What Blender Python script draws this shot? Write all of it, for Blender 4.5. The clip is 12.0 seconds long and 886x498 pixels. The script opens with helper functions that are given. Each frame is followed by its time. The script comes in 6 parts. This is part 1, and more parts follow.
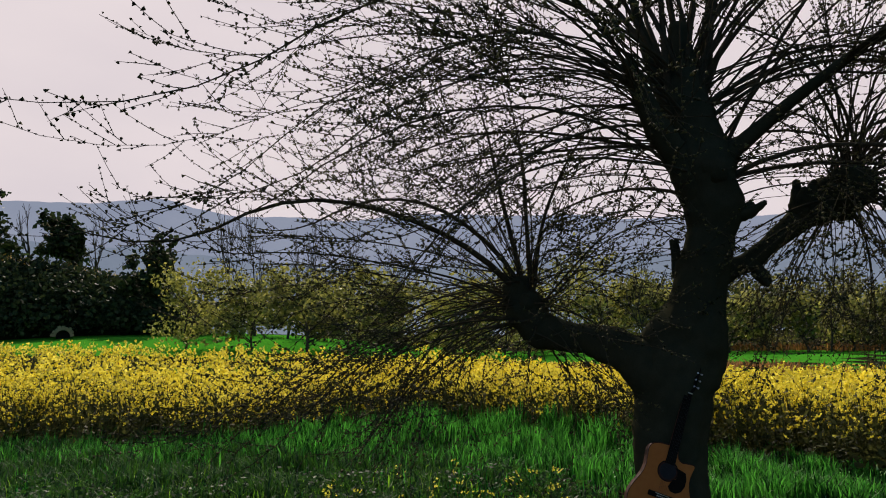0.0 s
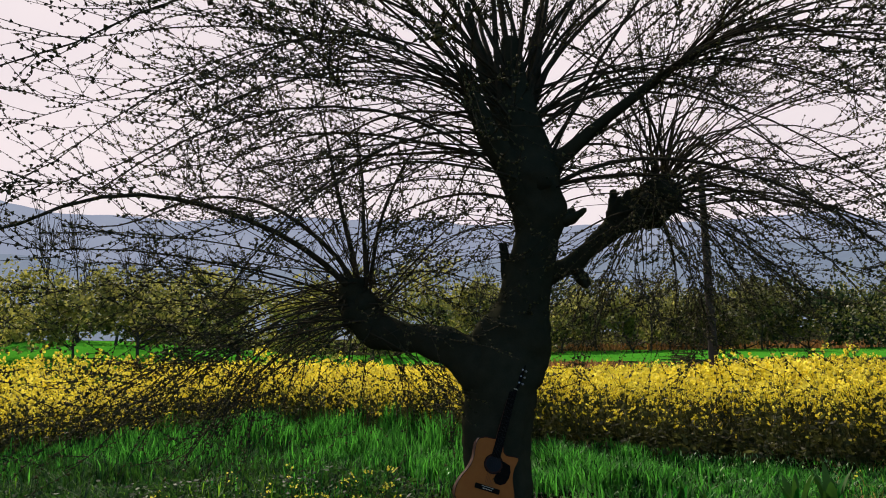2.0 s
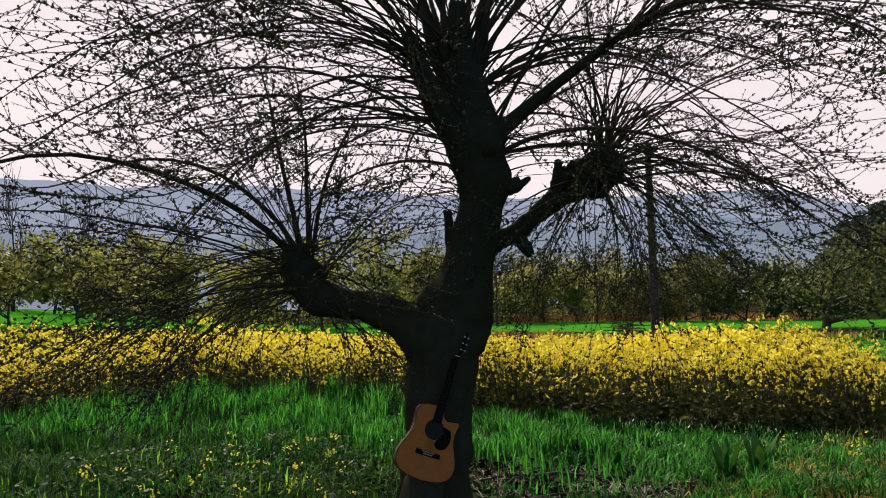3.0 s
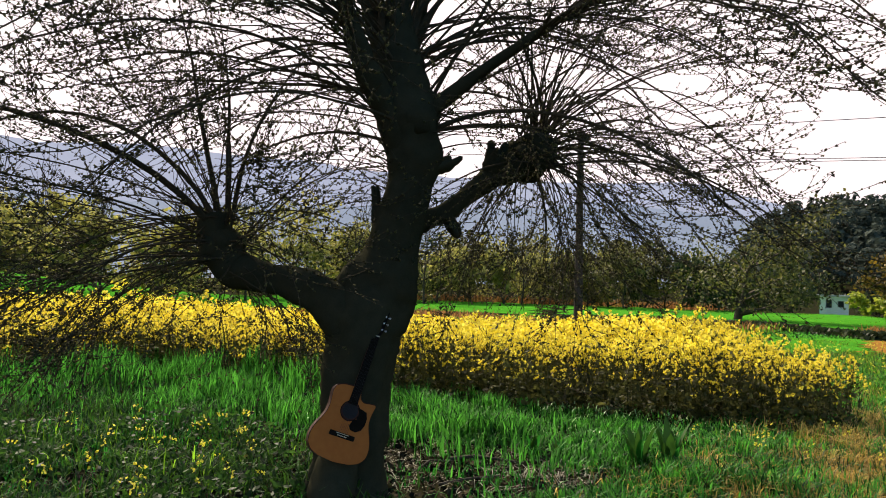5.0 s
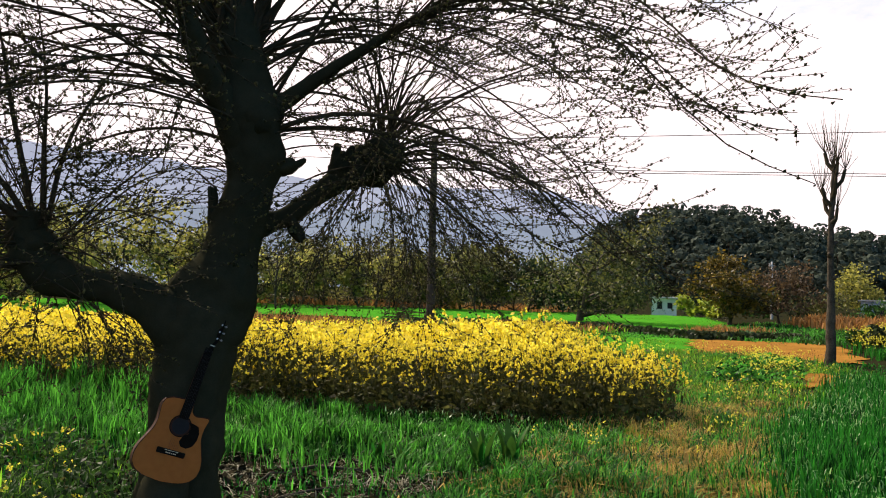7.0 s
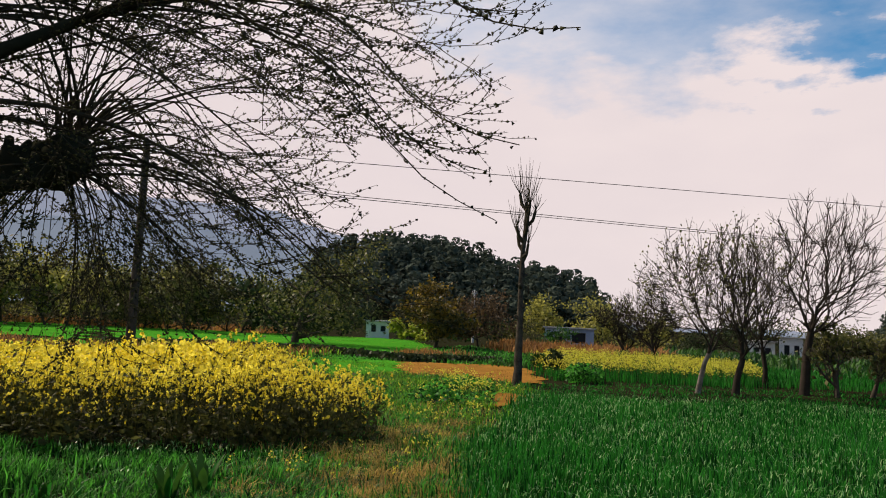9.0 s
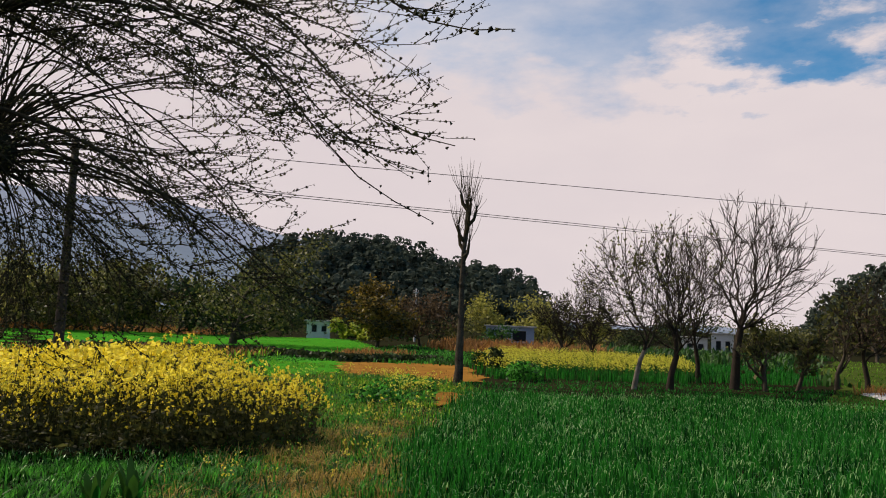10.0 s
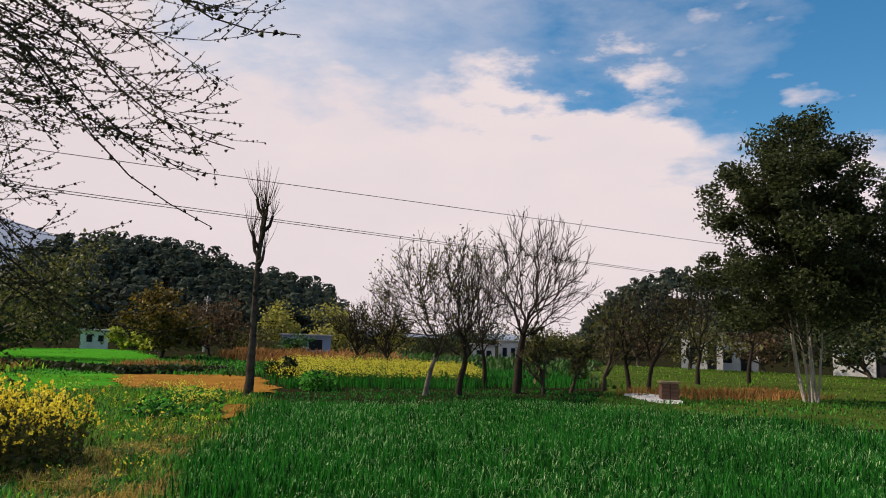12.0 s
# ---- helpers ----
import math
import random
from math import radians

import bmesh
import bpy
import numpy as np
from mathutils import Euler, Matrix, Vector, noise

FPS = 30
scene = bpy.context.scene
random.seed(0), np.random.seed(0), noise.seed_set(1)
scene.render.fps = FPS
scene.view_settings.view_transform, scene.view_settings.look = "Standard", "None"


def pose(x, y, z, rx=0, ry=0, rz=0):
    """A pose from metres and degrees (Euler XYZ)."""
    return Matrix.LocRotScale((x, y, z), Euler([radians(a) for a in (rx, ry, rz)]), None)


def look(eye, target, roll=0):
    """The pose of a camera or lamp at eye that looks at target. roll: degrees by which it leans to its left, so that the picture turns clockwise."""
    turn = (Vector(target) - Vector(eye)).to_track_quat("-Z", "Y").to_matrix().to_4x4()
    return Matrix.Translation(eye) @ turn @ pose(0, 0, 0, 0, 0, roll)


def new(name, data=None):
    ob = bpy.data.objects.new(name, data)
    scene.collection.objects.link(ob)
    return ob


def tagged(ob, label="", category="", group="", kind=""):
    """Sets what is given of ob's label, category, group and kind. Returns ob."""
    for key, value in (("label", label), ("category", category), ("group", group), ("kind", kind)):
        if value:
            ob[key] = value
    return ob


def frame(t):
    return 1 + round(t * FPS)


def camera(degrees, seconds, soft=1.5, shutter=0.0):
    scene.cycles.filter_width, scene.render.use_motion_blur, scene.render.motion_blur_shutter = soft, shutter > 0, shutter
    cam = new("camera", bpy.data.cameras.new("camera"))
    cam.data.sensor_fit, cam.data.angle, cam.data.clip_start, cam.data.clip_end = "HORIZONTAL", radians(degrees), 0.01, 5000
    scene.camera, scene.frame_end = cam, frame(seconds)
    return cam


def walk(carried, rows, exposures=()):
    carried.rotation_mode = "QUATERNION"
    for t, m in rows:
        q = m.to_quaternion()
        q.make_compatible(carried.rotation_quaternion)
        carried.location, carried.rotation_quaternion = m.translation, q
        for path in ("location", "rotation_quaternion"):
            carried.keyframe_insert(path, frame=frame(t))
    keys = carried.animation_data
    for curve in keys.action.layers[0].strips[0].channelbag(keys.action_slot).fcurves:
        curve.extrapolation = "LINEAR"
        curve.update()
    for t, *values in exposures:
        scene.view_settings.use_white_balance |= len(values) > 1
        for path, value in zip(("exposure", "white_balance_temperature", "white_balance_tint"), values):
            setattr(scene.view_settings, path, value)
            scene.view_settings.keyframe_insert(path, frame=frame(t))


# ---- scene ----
cam = camera(62.16, 12.0, soft=1.0)
# seconds, x, y, z, heading (left +), pitch, lean to the right
PATH = [
    (0.0, 0.001, 0.001, 1.401, 0.00, 6.71, 1.02),
    (0.5, 0.036, -0.004, 1.393, -2.55, 7.13, 0.93),
    (1.0, 0.051, -0.009, 1.389, -5.63, 7.84, 0.98),
    (1.5, 0.062, -0.023, 1.378, -8.76, 8.36, 1.17),
    (2.0, 0.067, -0.035, 1.377, -11.98, 6.74, 1.60),
    (2.5, 0.072, -0.034, 1.375, -14.51, 5.27, 2.23),
    (2.7, 0.089, -0.035, 1.351, -15.17, 4.96, 1.97),
    (4.3, 0.167, 0.110, 1.368, -17.39, 2.25, -0.64),
    (4.5, 0.169, 0.106, 1.373, -18.11, 2.68, -0.50),
    (5.0, 0.183, 0.092, 1.372, -21.19, 2.61, -1.37),
    (5.5, 0.196, 0.100, 1.368, -23.20, 2.20, -1.08),
    (6.0, 0.218, 0.104, 1.379, -26.08, 3.21, -0.78),
    (6.5, 0.241, 0.101, 1.389, -29.45, 3.79, -1.28),
    (7.0, 0.277, 0.120, 1.395, -32.40, 3.09, -1.36),
    (7.5, 0.330, 0.140, 1.398, -38.60, 3.08, -2.23),
    (7.7, 0.338, 0.147, 1.401, -41.34, 3.36, -2.29),
    (9.3, 0.425, 0.126, 1.416, -55.16, 5.59, -2.69),
    (9.5, 0.432, 0.126, 1.419, -55.75, 5.49, -2.58),
    (10.0, 0.437, 0.122, 1.422, -58.40, 5.64, -2.25),
    (10.5, 0.436, 0.114, 1.427, -62.45, 5.99, -2.39),
    (11.0, 0.436, 0.094, 1.426, -66.20, 5.60, -1.68),
    (11.5, 0.454, 0.084, 1.430, -70.17, 6.39, -1.76),
    (12.0, 0.463, 0.073, 1.428, -73.99, 6.86, -2.00),
]
EXPOSURE = [(0.0, -0.12, 6900, 18), (1.0, 0.06, 6900, 18), (2.5, 0.14, 6950, 18), (4.5, 0.56, 7200, 20), (5.5, 0.70, 7300, 21), (6.5, 0.68, 7250, 20), (7.5, 0.48, 7350, 20), (9.5, -0.12, 7100, 18), (11.0, -0.17, 7050, 18), (12.0, -0.06, 7050, 19)]  # seconds, stops, kelvin, tint
walk(cam, [(t, pose(x, y, z, 90 + pitch, 0, yaw) @ pose(0, 0, 0, 0, 0, -lean)) for t, x, y, z, yaw, pitch, lean in PATH], EXPOSURE)

# ---- light ----
SUN_AZ, SUN_EL = 8.0, 40.0     # degrees to the left of +y, and above the horizon
world = bpy.data.worlds.new("sky")
scene.world = world
world.use_nodes = True
wn, wl = world.node_tree.nodes, world.node_tree.links
wn.clear()
sky = wn.new("ShaderNodeTexSky")
sky.sky_type, sky.sun_disc = "NISHITA", False
sky.sun_elevation, sky.sun_rotation = radians(SUN_EL), radians(-SUN_AZ)
sky.air_density, sky.dust_density, sky.ozone_density = 1.0, 0.2, 4.0
blue = wn.new("ShaderNodeBackground")
blue.inputs[1].default_value = 0.142
deep = wn.new("ShaderNodeHueSaturation")
deep.inputs["Hue"].default_value = 0.488
deep.inputs["Saturation"].default_value = 1.3
wl.new(sky.outputs[0], deep.inputs["Color"])
wl.new(deep.outputs[0], blue.inputs[0])
cloud = wn.new("ShaderNodeBackground")
cloud.inputs[1].default_value = 0.91
coord = wn.new("ShaderNodeTexCoord")


def wmath(op, a, b=None, clamp=False):
    n = wn.new("ShaderNodeMath")
    n.operation, n.use_clamp = op, clamp
    for i, v in enumerate((a, b)):
        if v is None:
            continue
        if isinstance(v, (int, float)):
            n.inputs[i].default_value = v
        else:
            wl.new(v, n.inputs[i])
    return n.outputs[0]


sep = wn.new("ShaderNodeSeparateXYZ")
wl.new(coord.outputs["Generated"], sep.inputs[0])
# puffs of cloud, flattened towards the horizon
flat = wn.new("ShaderNodeVectorMath")
flat.operation = "MULTIPLY"
flat.inputs[1].default_value = (1.0, 1.0, 2.6)
wl.new(coord.outputs["Generated"], flat.inputs[0])
puffs = wn.new("ShaderNodeTexNoise")
puffs.inputs["Scale"].default_value, puffs.inputs["Detail"].default_value, puffs.inputs["Roughness"].default_value = 5.5, 8, 0.58
wl.new(flat.outputs[0], puffs.inputs[0])
# the deck is closed towards the sun and low down, and opens overhead on the far side from the sun
sunward = wn.new("ShaderNodeVectorMath")
sunward.operation = "DOT_PRODUCT"
wl.new(coord.outputs["Generated"], sunward.inputs[0])
sunward.inputs[1].default_value = (-0.14, 0.99, 0.0)
over = wmath("MAXIMUM", wmath("SUBTRACT", sunward.outputs["Value"], 0.45), 0.0)
limit = wmath("ADD", wmath("ADD", 0.295, wmath("MULTIPLY", sunward.outputs["Value"], 0.13)), wmath("MULTIPLY", over, 1.4))
# a heap of broken cloud standing above the deck
heap = wn.new("ShaderNodeVectorMath")
heap.operation = "DOT_PRODUCT"
wl.new(coord.outputs["Generated"], heap.inputs[0])
heap.inputs[1].default_value = (0.925, 0.110, 0.362)
swell = wmath("MULTIPLY", wmath("MULTIPLY", wmath("SUBTRACT", heap.outputs["Value"], 0.979), 50.0, clamp=True), 0.09)
limit = wmath("ADD", limit, swell)
ragged = wmath("MULTIPLY", wmath("SUBTRACT", puffs.outputs[0], 0.5), wmath("ADD", 0.20, wmath("MULTIPLY", swell, 3.6)))
deck_cover = wmath("MULTIPLY", wmath("ADD", wmath("SUBTRACT", limit, sep.outputs[2]), ragged), 20.0, clamp=True)
# thin veil that thickens towards the sun, and a few small wisps
veil = wmath("ADD", 0.30, wmath("MULTIPLY", sunward.outputs["Value"], 1.15))
veil = wmath("ADD", veil, wmath("MULTIPLY", wmath("SUBTRACT", puffs.outputs[0], 0.5), 1.3), clamp=True)
wisps = wn.new("ShaderNodeTexNoise")
wisps.inputs["Scale"].default_value, wisps.inputs["Detail"].default_value = 8.5, 5
wl.new(flat.outputs[0], wisps.inputs[0])
wisp = wmath("MULTIPLY", wmath("MULTIPLY", wmath("SUBTRACT", wisps.outputs[0], 0.62), 9.0, clamp=True), 0.75)
cover = wmath("MAXIMUM", deck_cover, wisp)
tone = wn.new("ShaderNodeTexNoise")
tone.inputs["Scale"].default_value, tone.inputs["Detail"].default_value = 3.6, 7
wl.new(flat.outputs[0], tone.inputs[0])
tint = wn.new("ShaderNodeMix")
tint.data_type = "RGBA"
tint.inputs["A"].default_value, tint.inputs["B"].default_value = (0.755, 0.735, 0.80, 1), (0.955, 0.912, 0.93, 1)
wl.new(tone.outputs[0], tint.inputs["Factor"])
wl.new(tint.outputs["Result"], cloud.inputs[0])
deck = wn.new("ShaderNodeMixShader")
thin_cloud = wn.new("ShaderNodeBackground")
thin_cloud.inputs[0].default_value, thin_cloud.inputs[1].default_value = (0.80, 0.84, 0.93, 1), 0.88
hung = wn.new("ShaderNodeMixShader")
wl.new(veil, hung.inputs[0])
wl.new(blue.outputs[0], hung.inputs[1])
wl.new(thin_cloud.outputs[0], hung.inputs[2])
wl.new(cover, deck.inputs[0])
wl.new(hung.outputs[0], deck.inputs[1])
wl.new(cloud.outputs[0], deck.inputs[2])
wout = wn.new("ShaderNodeOutputWorld")
wl.new(deck.outputs[0], wout.inputs[0])

sun = new("sun", bpy.data.lights.new("sun", "SUN"))
sun.data.energy, sun.data.angle, sun.data.color = 5.0, radians(0.6), (1.0, 0.93, 0.82)
sun_dir = Vector((-math.sin(radians(SUN_AZ)) * math.cos(radians(SUN_EL)), math.cos(radians(SUN_AZ)) * math.cos(radians(SUN_EL)), math.sin(radians(SUN_EL))))
sun.matrix_world = look(sun_dir * 50, (0, 0, 0))

# ---- materials ----
def material(name, dark, light, scale=6.0, rough=0.85, bump=0.3, through_light=0.0, spread=0.35, fine=9.0, metal=0.0, island=False, sheen=0.3):
    """A surface between two colours: broad patches, fine grain, a change from piece to piece, relief, and light let through thin leaves."""
    m = bpy.data.materials.new(name)
    m.use_nodes = True
    n, l = m.node_tree.nodes, m.node_tree.links
    b = n["Principled BSDF"]
    b.inputs["Roughness"].default_value, b.inputs["Metallic"].default_value = rough, metal
    b.inputs["Specular IOR Level"].default_value = sheen
    co = n.new("ShaderNodeTexCoord")
    big, small = n.new("ShaderNodeTexNoise"), n.new("ShaderNodeTexNoise")
    for t, s, d in ((big, scale, 3), (small, scale * fine, 5)):
        t.inputs["Scale"].default_value, t.inputs["Detail"].default_value = s, d
        l.new(co.outputs["Object"], t.inputs[0])
    add = n.new("ShaderNodeMath")
    add.operation = "MULTIPLY_ADD"
    add.inputs[1].default_value = 0.6
    l.new(small.outputs[0], add.inputs[0])
    half = n.new("ShaderNodeMath")
    half.operation, half.inputs[1].default_value = "MULTIPLY", 0.6
    l.new(big.outputs[0], half.inputs[0])
    l.new(half.outputs[0], add.inputs[2])
    level = add.outputs[0]
    if island:
        geo = n.new("ShaderNodeNewGeometry")
        mix = n.new("ShaderNodeMath")
        mix.operation, mix.inputs[1].default_value = "MULTIPLY_ADD", 0.75
        l.new(geo.outputs["Random Per Island"], mix.inputs[0])
        off = n.new("ShaderNodeMath")
        off.operation, off.inputs[1].default_value = "SUBTRACT", 0.375
        l.new(level, off.inputs[0])
        l.new(off.outputs[0], mix.inputs[2])
        level = mix.outputs[0]
    ramp = n.new("ShaderNodeValToRGB")
    ramp.color_ramp.elements[0].position, ramp.color_ramp.elements[1].position = 0.6 - spread, 0.6 + spread
    ramp.color_ramp.elements[0].color, ramp.color_ramp.elements[1].color = (*dark, 1), (*light, 1)
    l.new(level, ramp.inputs[0])
    l.new(ramp.outputs[0], b.inputs["Base Color"])
    if bump:
        bp = n.new("ShaderNodeBump")
        bp.inputs["Strength"].default_value = bump
        l.new(small.outputs[0], bp.inputs["Height"])
        l.new(bp.outputs[0], b.inputs["Normal"])
    if through_light:
        tr = n.new("ShaderNodeBsdfTranslucent")
        l.new(ramp.outputs[0], tr.inputs[0])
        mx = n.new("ShaderNodeMixShader")
        mx.inputs[0].default_value = through_light
        l.new(b.outputs[0], mx.inputs[1])
        l.new(tr.outputs[0], mx.inputs[2])
        l.new(mx.outputs[0], n["Material Output"].inputs[0])
    return m


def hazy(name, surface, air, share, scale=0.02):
    """A far ridge: its own colour mixed with a glow that paints in the haze of the air."""
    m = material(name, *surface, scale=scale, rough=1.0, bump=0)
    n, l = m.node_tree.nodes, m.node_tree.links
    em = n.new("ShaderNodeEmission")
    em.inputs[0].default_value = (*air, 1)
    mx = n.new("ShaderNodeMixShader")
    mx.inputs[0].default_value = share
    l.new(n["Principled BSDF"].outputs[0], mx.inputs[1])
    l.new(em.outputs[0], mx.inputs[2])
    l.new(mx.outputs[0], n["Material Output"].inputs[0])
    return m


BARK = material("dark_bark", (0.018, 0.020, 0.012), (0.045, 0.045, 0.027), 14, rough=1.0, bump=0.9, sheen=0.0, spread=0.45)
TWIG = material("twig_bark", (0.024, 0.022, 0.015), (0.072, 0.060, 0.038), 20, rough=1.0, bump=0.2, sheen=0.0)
BUD = material("bud", (0.022, 0.024, 0.008), (0.11, 0.105, 0.032), 20, bump=0, through_light=0.35, island=True)
PALE_BARK = material("pale_bark", (0.10, 0.09, 0.07), (0.55, 0.50, 0.42), 3, bump=0.4)
GREY_BARK = material("grey_bark", (0.026, 0.022, 0.015), (0.085, 0.070, 0.050), 6, bump=0.5, sheen=0.1)
ASHEN_BARK = material("ashen_bark", (0.035, 0.030, 0.022), (0.24, 0.215, 0.175), 7, bump=0.4, sheen=0.1, spread=0.25)
# Pale flecks put the sunlit stripe of the lopped trunk into the bark.
LOPPED_BARK = material("sun_flecked_bark", (0.011, 0.009, 0.006), (0.11, 0.095, 0.072), 5, rough=1.0, bump=0.7, sheen=0.0, spread=0.22)
DEAD_LEAF = material("dead_leaf", (0.011, 0.011, 0.006), (0.060, 0.047, 0.023), 3, rough=0.9, bump=0, island=True, sheen=0.05)
# Soil toned darker throughout, with shade under the tree put into the colour.
SHADE_DARK_SOIL = material("soil", (0.009, 0.011, 0.005), (0.030, 0.029, 0.014), 1.6, rough=1.0, bump=0.8, fine=20, sheen=0.0)
PLOUGHED = material("bare_earth", (0.15, 0.068, 0.014), (0.38, 0.19, 0.040), 1.3, rough=1.0, bump=0.8, fine=14, sheen=0.0)
LAWN = material("young_crop", (0.022, 0.16, 0.010), (0.06, 0.30, 0.024), 0.5, rough=1.0, bump=0.5, fine=30, sheen=0.0)
MEADOW = material("rough_meadow", (0.015, 0.032, 0.008), (0.085, 0.120, 0.022), 0.7, rough=1.0, bump=0.8, fine=18, sheen=0.0)
TRODDEN = material("trodden_grass", (0.022, 0.026, 0.008), (0.25, 0.17, 0.042), 2.2, rough=1.0, bump=0.7, fine=10, sheen=0.0)
GRASS = material("grass_blade", (0.014, 0.064, 0.004), (0.20, 0.46, 0.030), 1.6, rough=0.5, bump=0, through_light=0.6, island=True, sheen=0.15, spread=0.34)
WHEAT = material("wheat_blade", (0.002, 0.036, 0.005), (0.022, 0.25, 0.024), 0.5, rough=0.5, bump=0, through_light=0.45, island=True, sheen=0.12, spread=0.32)
BAND_GRASS = material("tufted_grass", (0.006, 0.040, 0.006), (0.080, 0.40, 0.042), 1.6, rough=0.5, bump=0, through_light=0.5, island=True, sheen=0.15, spread=0.28)
# Darker, duller greens; beneath the pollard the tree's shade sits in these colours.
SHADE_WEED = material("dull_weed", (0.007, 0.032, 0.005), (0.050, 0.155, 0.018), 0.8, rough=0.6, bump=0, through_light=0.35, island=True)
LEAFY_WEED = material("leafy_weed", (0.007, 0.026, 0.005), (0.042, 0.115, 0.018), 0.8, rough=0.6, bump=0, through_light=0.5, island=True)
RUSTY_GRASS = material("rusty_grass", (0.18, 0.075, 0.020), (0.46, 0.23, 0.065), 3, rough=0.8, bump=0, through_light=0.35, island=True)
# Lighter green for short flecks that stand for glints on leaf tips.
GLINT_BLADE = material("painted_glint", (0.08, 0.28, 0.05), (0.34, 0.58, 0.22), 1.0, rough=0.35, bump=0, through_light=0.4, island=True, sheen=0.4)
PALE_STALK = material("bleached_stalk", (0.16, 0.16, 0.10), (0.50, 0.48, 0.34), 3, rough=0.7, bump=0, through_light=0.2, island=True)
STRAW = material("straw", (0.20, 0.128, 0.022), (0.62, 0.44, 0.095), 3, rough=0.7, bump=0, through_light=0.3, island=True)
PETAL = material("mustard_petal", (0.72, 0.57, 0.026), (0.96, 0.85, 0.11), 1.5, rough=0.7, bump=0, through_light=0.5, island=True)
WEED_PETAL = material("pale_weed_petal", (0.58, 0.55, 0.03), (0.85, 0.80, 0.13), 1.5, rough=0.7, bump=0, through_light=0.5, island=True)
MUSTARD_GREEN = material("mustard_leaf", (0.030, 0.036, 0.010), (0.105, 0.112, 0.030), 1.5, rough=0.7, bump=0, through_light=0.5, island=True)
OLIVE = material("olive_leaf", (0.030, 0.040, 0.010), (0.155, 0.155, 0.040), 0.6, rough=0.6, bump=0, through_light=0.42, island=True)
# Brighter copy of the olive leaf, sunlight on the hedge put into its colour.
LIT_OLIVE = material("lit_olive_leaf", (0.060, 0.075, 0.018), (0.36, 0.35, 0.085), 0.6, rough=0.6, bump=0, through_light=0.55, island=True)
DARK_LEAF = material("dark_leaf", (0.012, 0.022, 0.008), (0.055, 0.078, 0.026), 0.5, rough=0.6, bump=0, through_light=0.25, island=True, sheen=0.12)
GUM_LEAF = material("gum_leaf", (0.019, 0.030, 0.012), (0.074, 0.092, 0.031), 0.6, rough=0.5, bump=0, through_light=0.4, island=True, sheen=0.12)
YELLOW_LEAF = material("yellow_green_leaf", (0.12, 0.125, 0.022), (0.42, 0.40, 0.085), 0.6, rough=0.6, bump=0, through_light=0.5, island=True)
RUST_LEAF = material("rusty_leaf", (0.030, 0.030, 0.007), (0.24, 0.16, 0.022), 0.6, rough=0.6, bump=0, through_light=0.35, island=True)
PINE = material("pine_needles", (0.022, 0.035, 0.025), (0.072, 0.095, 0.070), 0.05, rough=0.9, bump=0, through_light=0.25, island=True, spread=0.6, sheen=0.1)
# Haze before the far ridges is painted in as emission.
RIDGE = hazy("far_ridge_haze_glow", ((0.02, 0.035, 0.025), (0.16, 0.18, 0.14)), (0.255, 0.345, 0.49), 0.60, 0.02)
RIDGE_FAR = hazy("farther_ridge_haze_glow", ((0.04, 0.06, 0.05), (0.14, 0.16, 0.14)), (0.355, 0.43, 0.58), 0.70, 0.012)
PLASTER = material("whitewash", (0.48, 0.47, 0.45), (0.80, 0.78, 0.73), 1.2, bump=0.2)
BLUE_SHEET = material("blue_grey_sheet", (0.20, 0.24, 0.33), (0.32, 0.37, 0.48), 0.8, rough=0.5, bump=0.1)
# Near-black colour painted for the shade inside openings.
OPENING_SHADE = material("painted_opening_shade", (0.008, 0.008, 0.010), (0.02, 0.02, 0.022), 2, bump=0)
CONCRETE = material("concrete", (0.30, 0.29, 0.27), (0.52, 0.50, 0.46), 2.0, bump=0.4)
PALE_CONCRETE = material("pale_concrete", (0.55, 0.53, 0.48), (0.78, 0.76, 0.70), 2.0, bump=0.4)
TAN_STONE = material("tan_stone", (0.17, 0.125, 0.065), (0.38, 0.29, 0.16), 3, rough=0.95, bump=0.6)
BRICK = material("brick", (0.09, 0.048, 0.032), (0.20, 0.105, 0.068), 4, bump=0.6)
CABLE = material("cable", (0.02, 0.02, 0.024), (0.04, 0.04, 0.045), 2, bump=0)
SPRUCE = material("amber_spruce", (0.31, 0.088, 0.014), (0.44, 0.14, 0.025), 3.0, rough=0.6, bump=0.03, sheen=0.15)
SIDE_WOOD = material("mahogany", (0.028, 0.008, 0.004), (0.065, 0.020, 0.008), 8, rough=0.65, bump=0.05, sheen=0.15)
EBONY = material("ebony", (0.006, 0.005, 0.004), (0.015, 0.012, 0.009), 20, rough=0.85, bump=0.05, sheen=0.0)
BINDING = material("ivory_binding", (0.55, 0.48, 0.36), (0.70, 0.62, 0.48), 20, rough=0.4, bump=0)
FRET = material("dull_nickel", (0.02, 0.02, 0.02), (0.04, 0.04, 0.04), 20, rough=0.6, bump=0, metal=1.0)
WINTER_BARK = material("winter_bark", (0.014, 0.011, 0.008), (0.048, 0.038, 0.027), 5, bump=0.4, sheen=0.1)
BROWN_LEAF = material("withered_leaf", (0.036, 0.025, 0.013), (0.145, 0.095, 0.044), 0.6, rough=0.7, bump=0, through_light=0.35, island=True)
FROND = material("fresh_frond", (0.20, 0.26, 0.02), (0.46, 0.50, 0.07), 0.8, rough=0.5, bump=0, through_light=0.5, island=True)
CHROME = material("chrome", (0.3, 0.3, 0.31), (0.5, 0.5, 0.51), 20, rough=0.35, bump=0, metal=1.0)

# ---- building tools ----


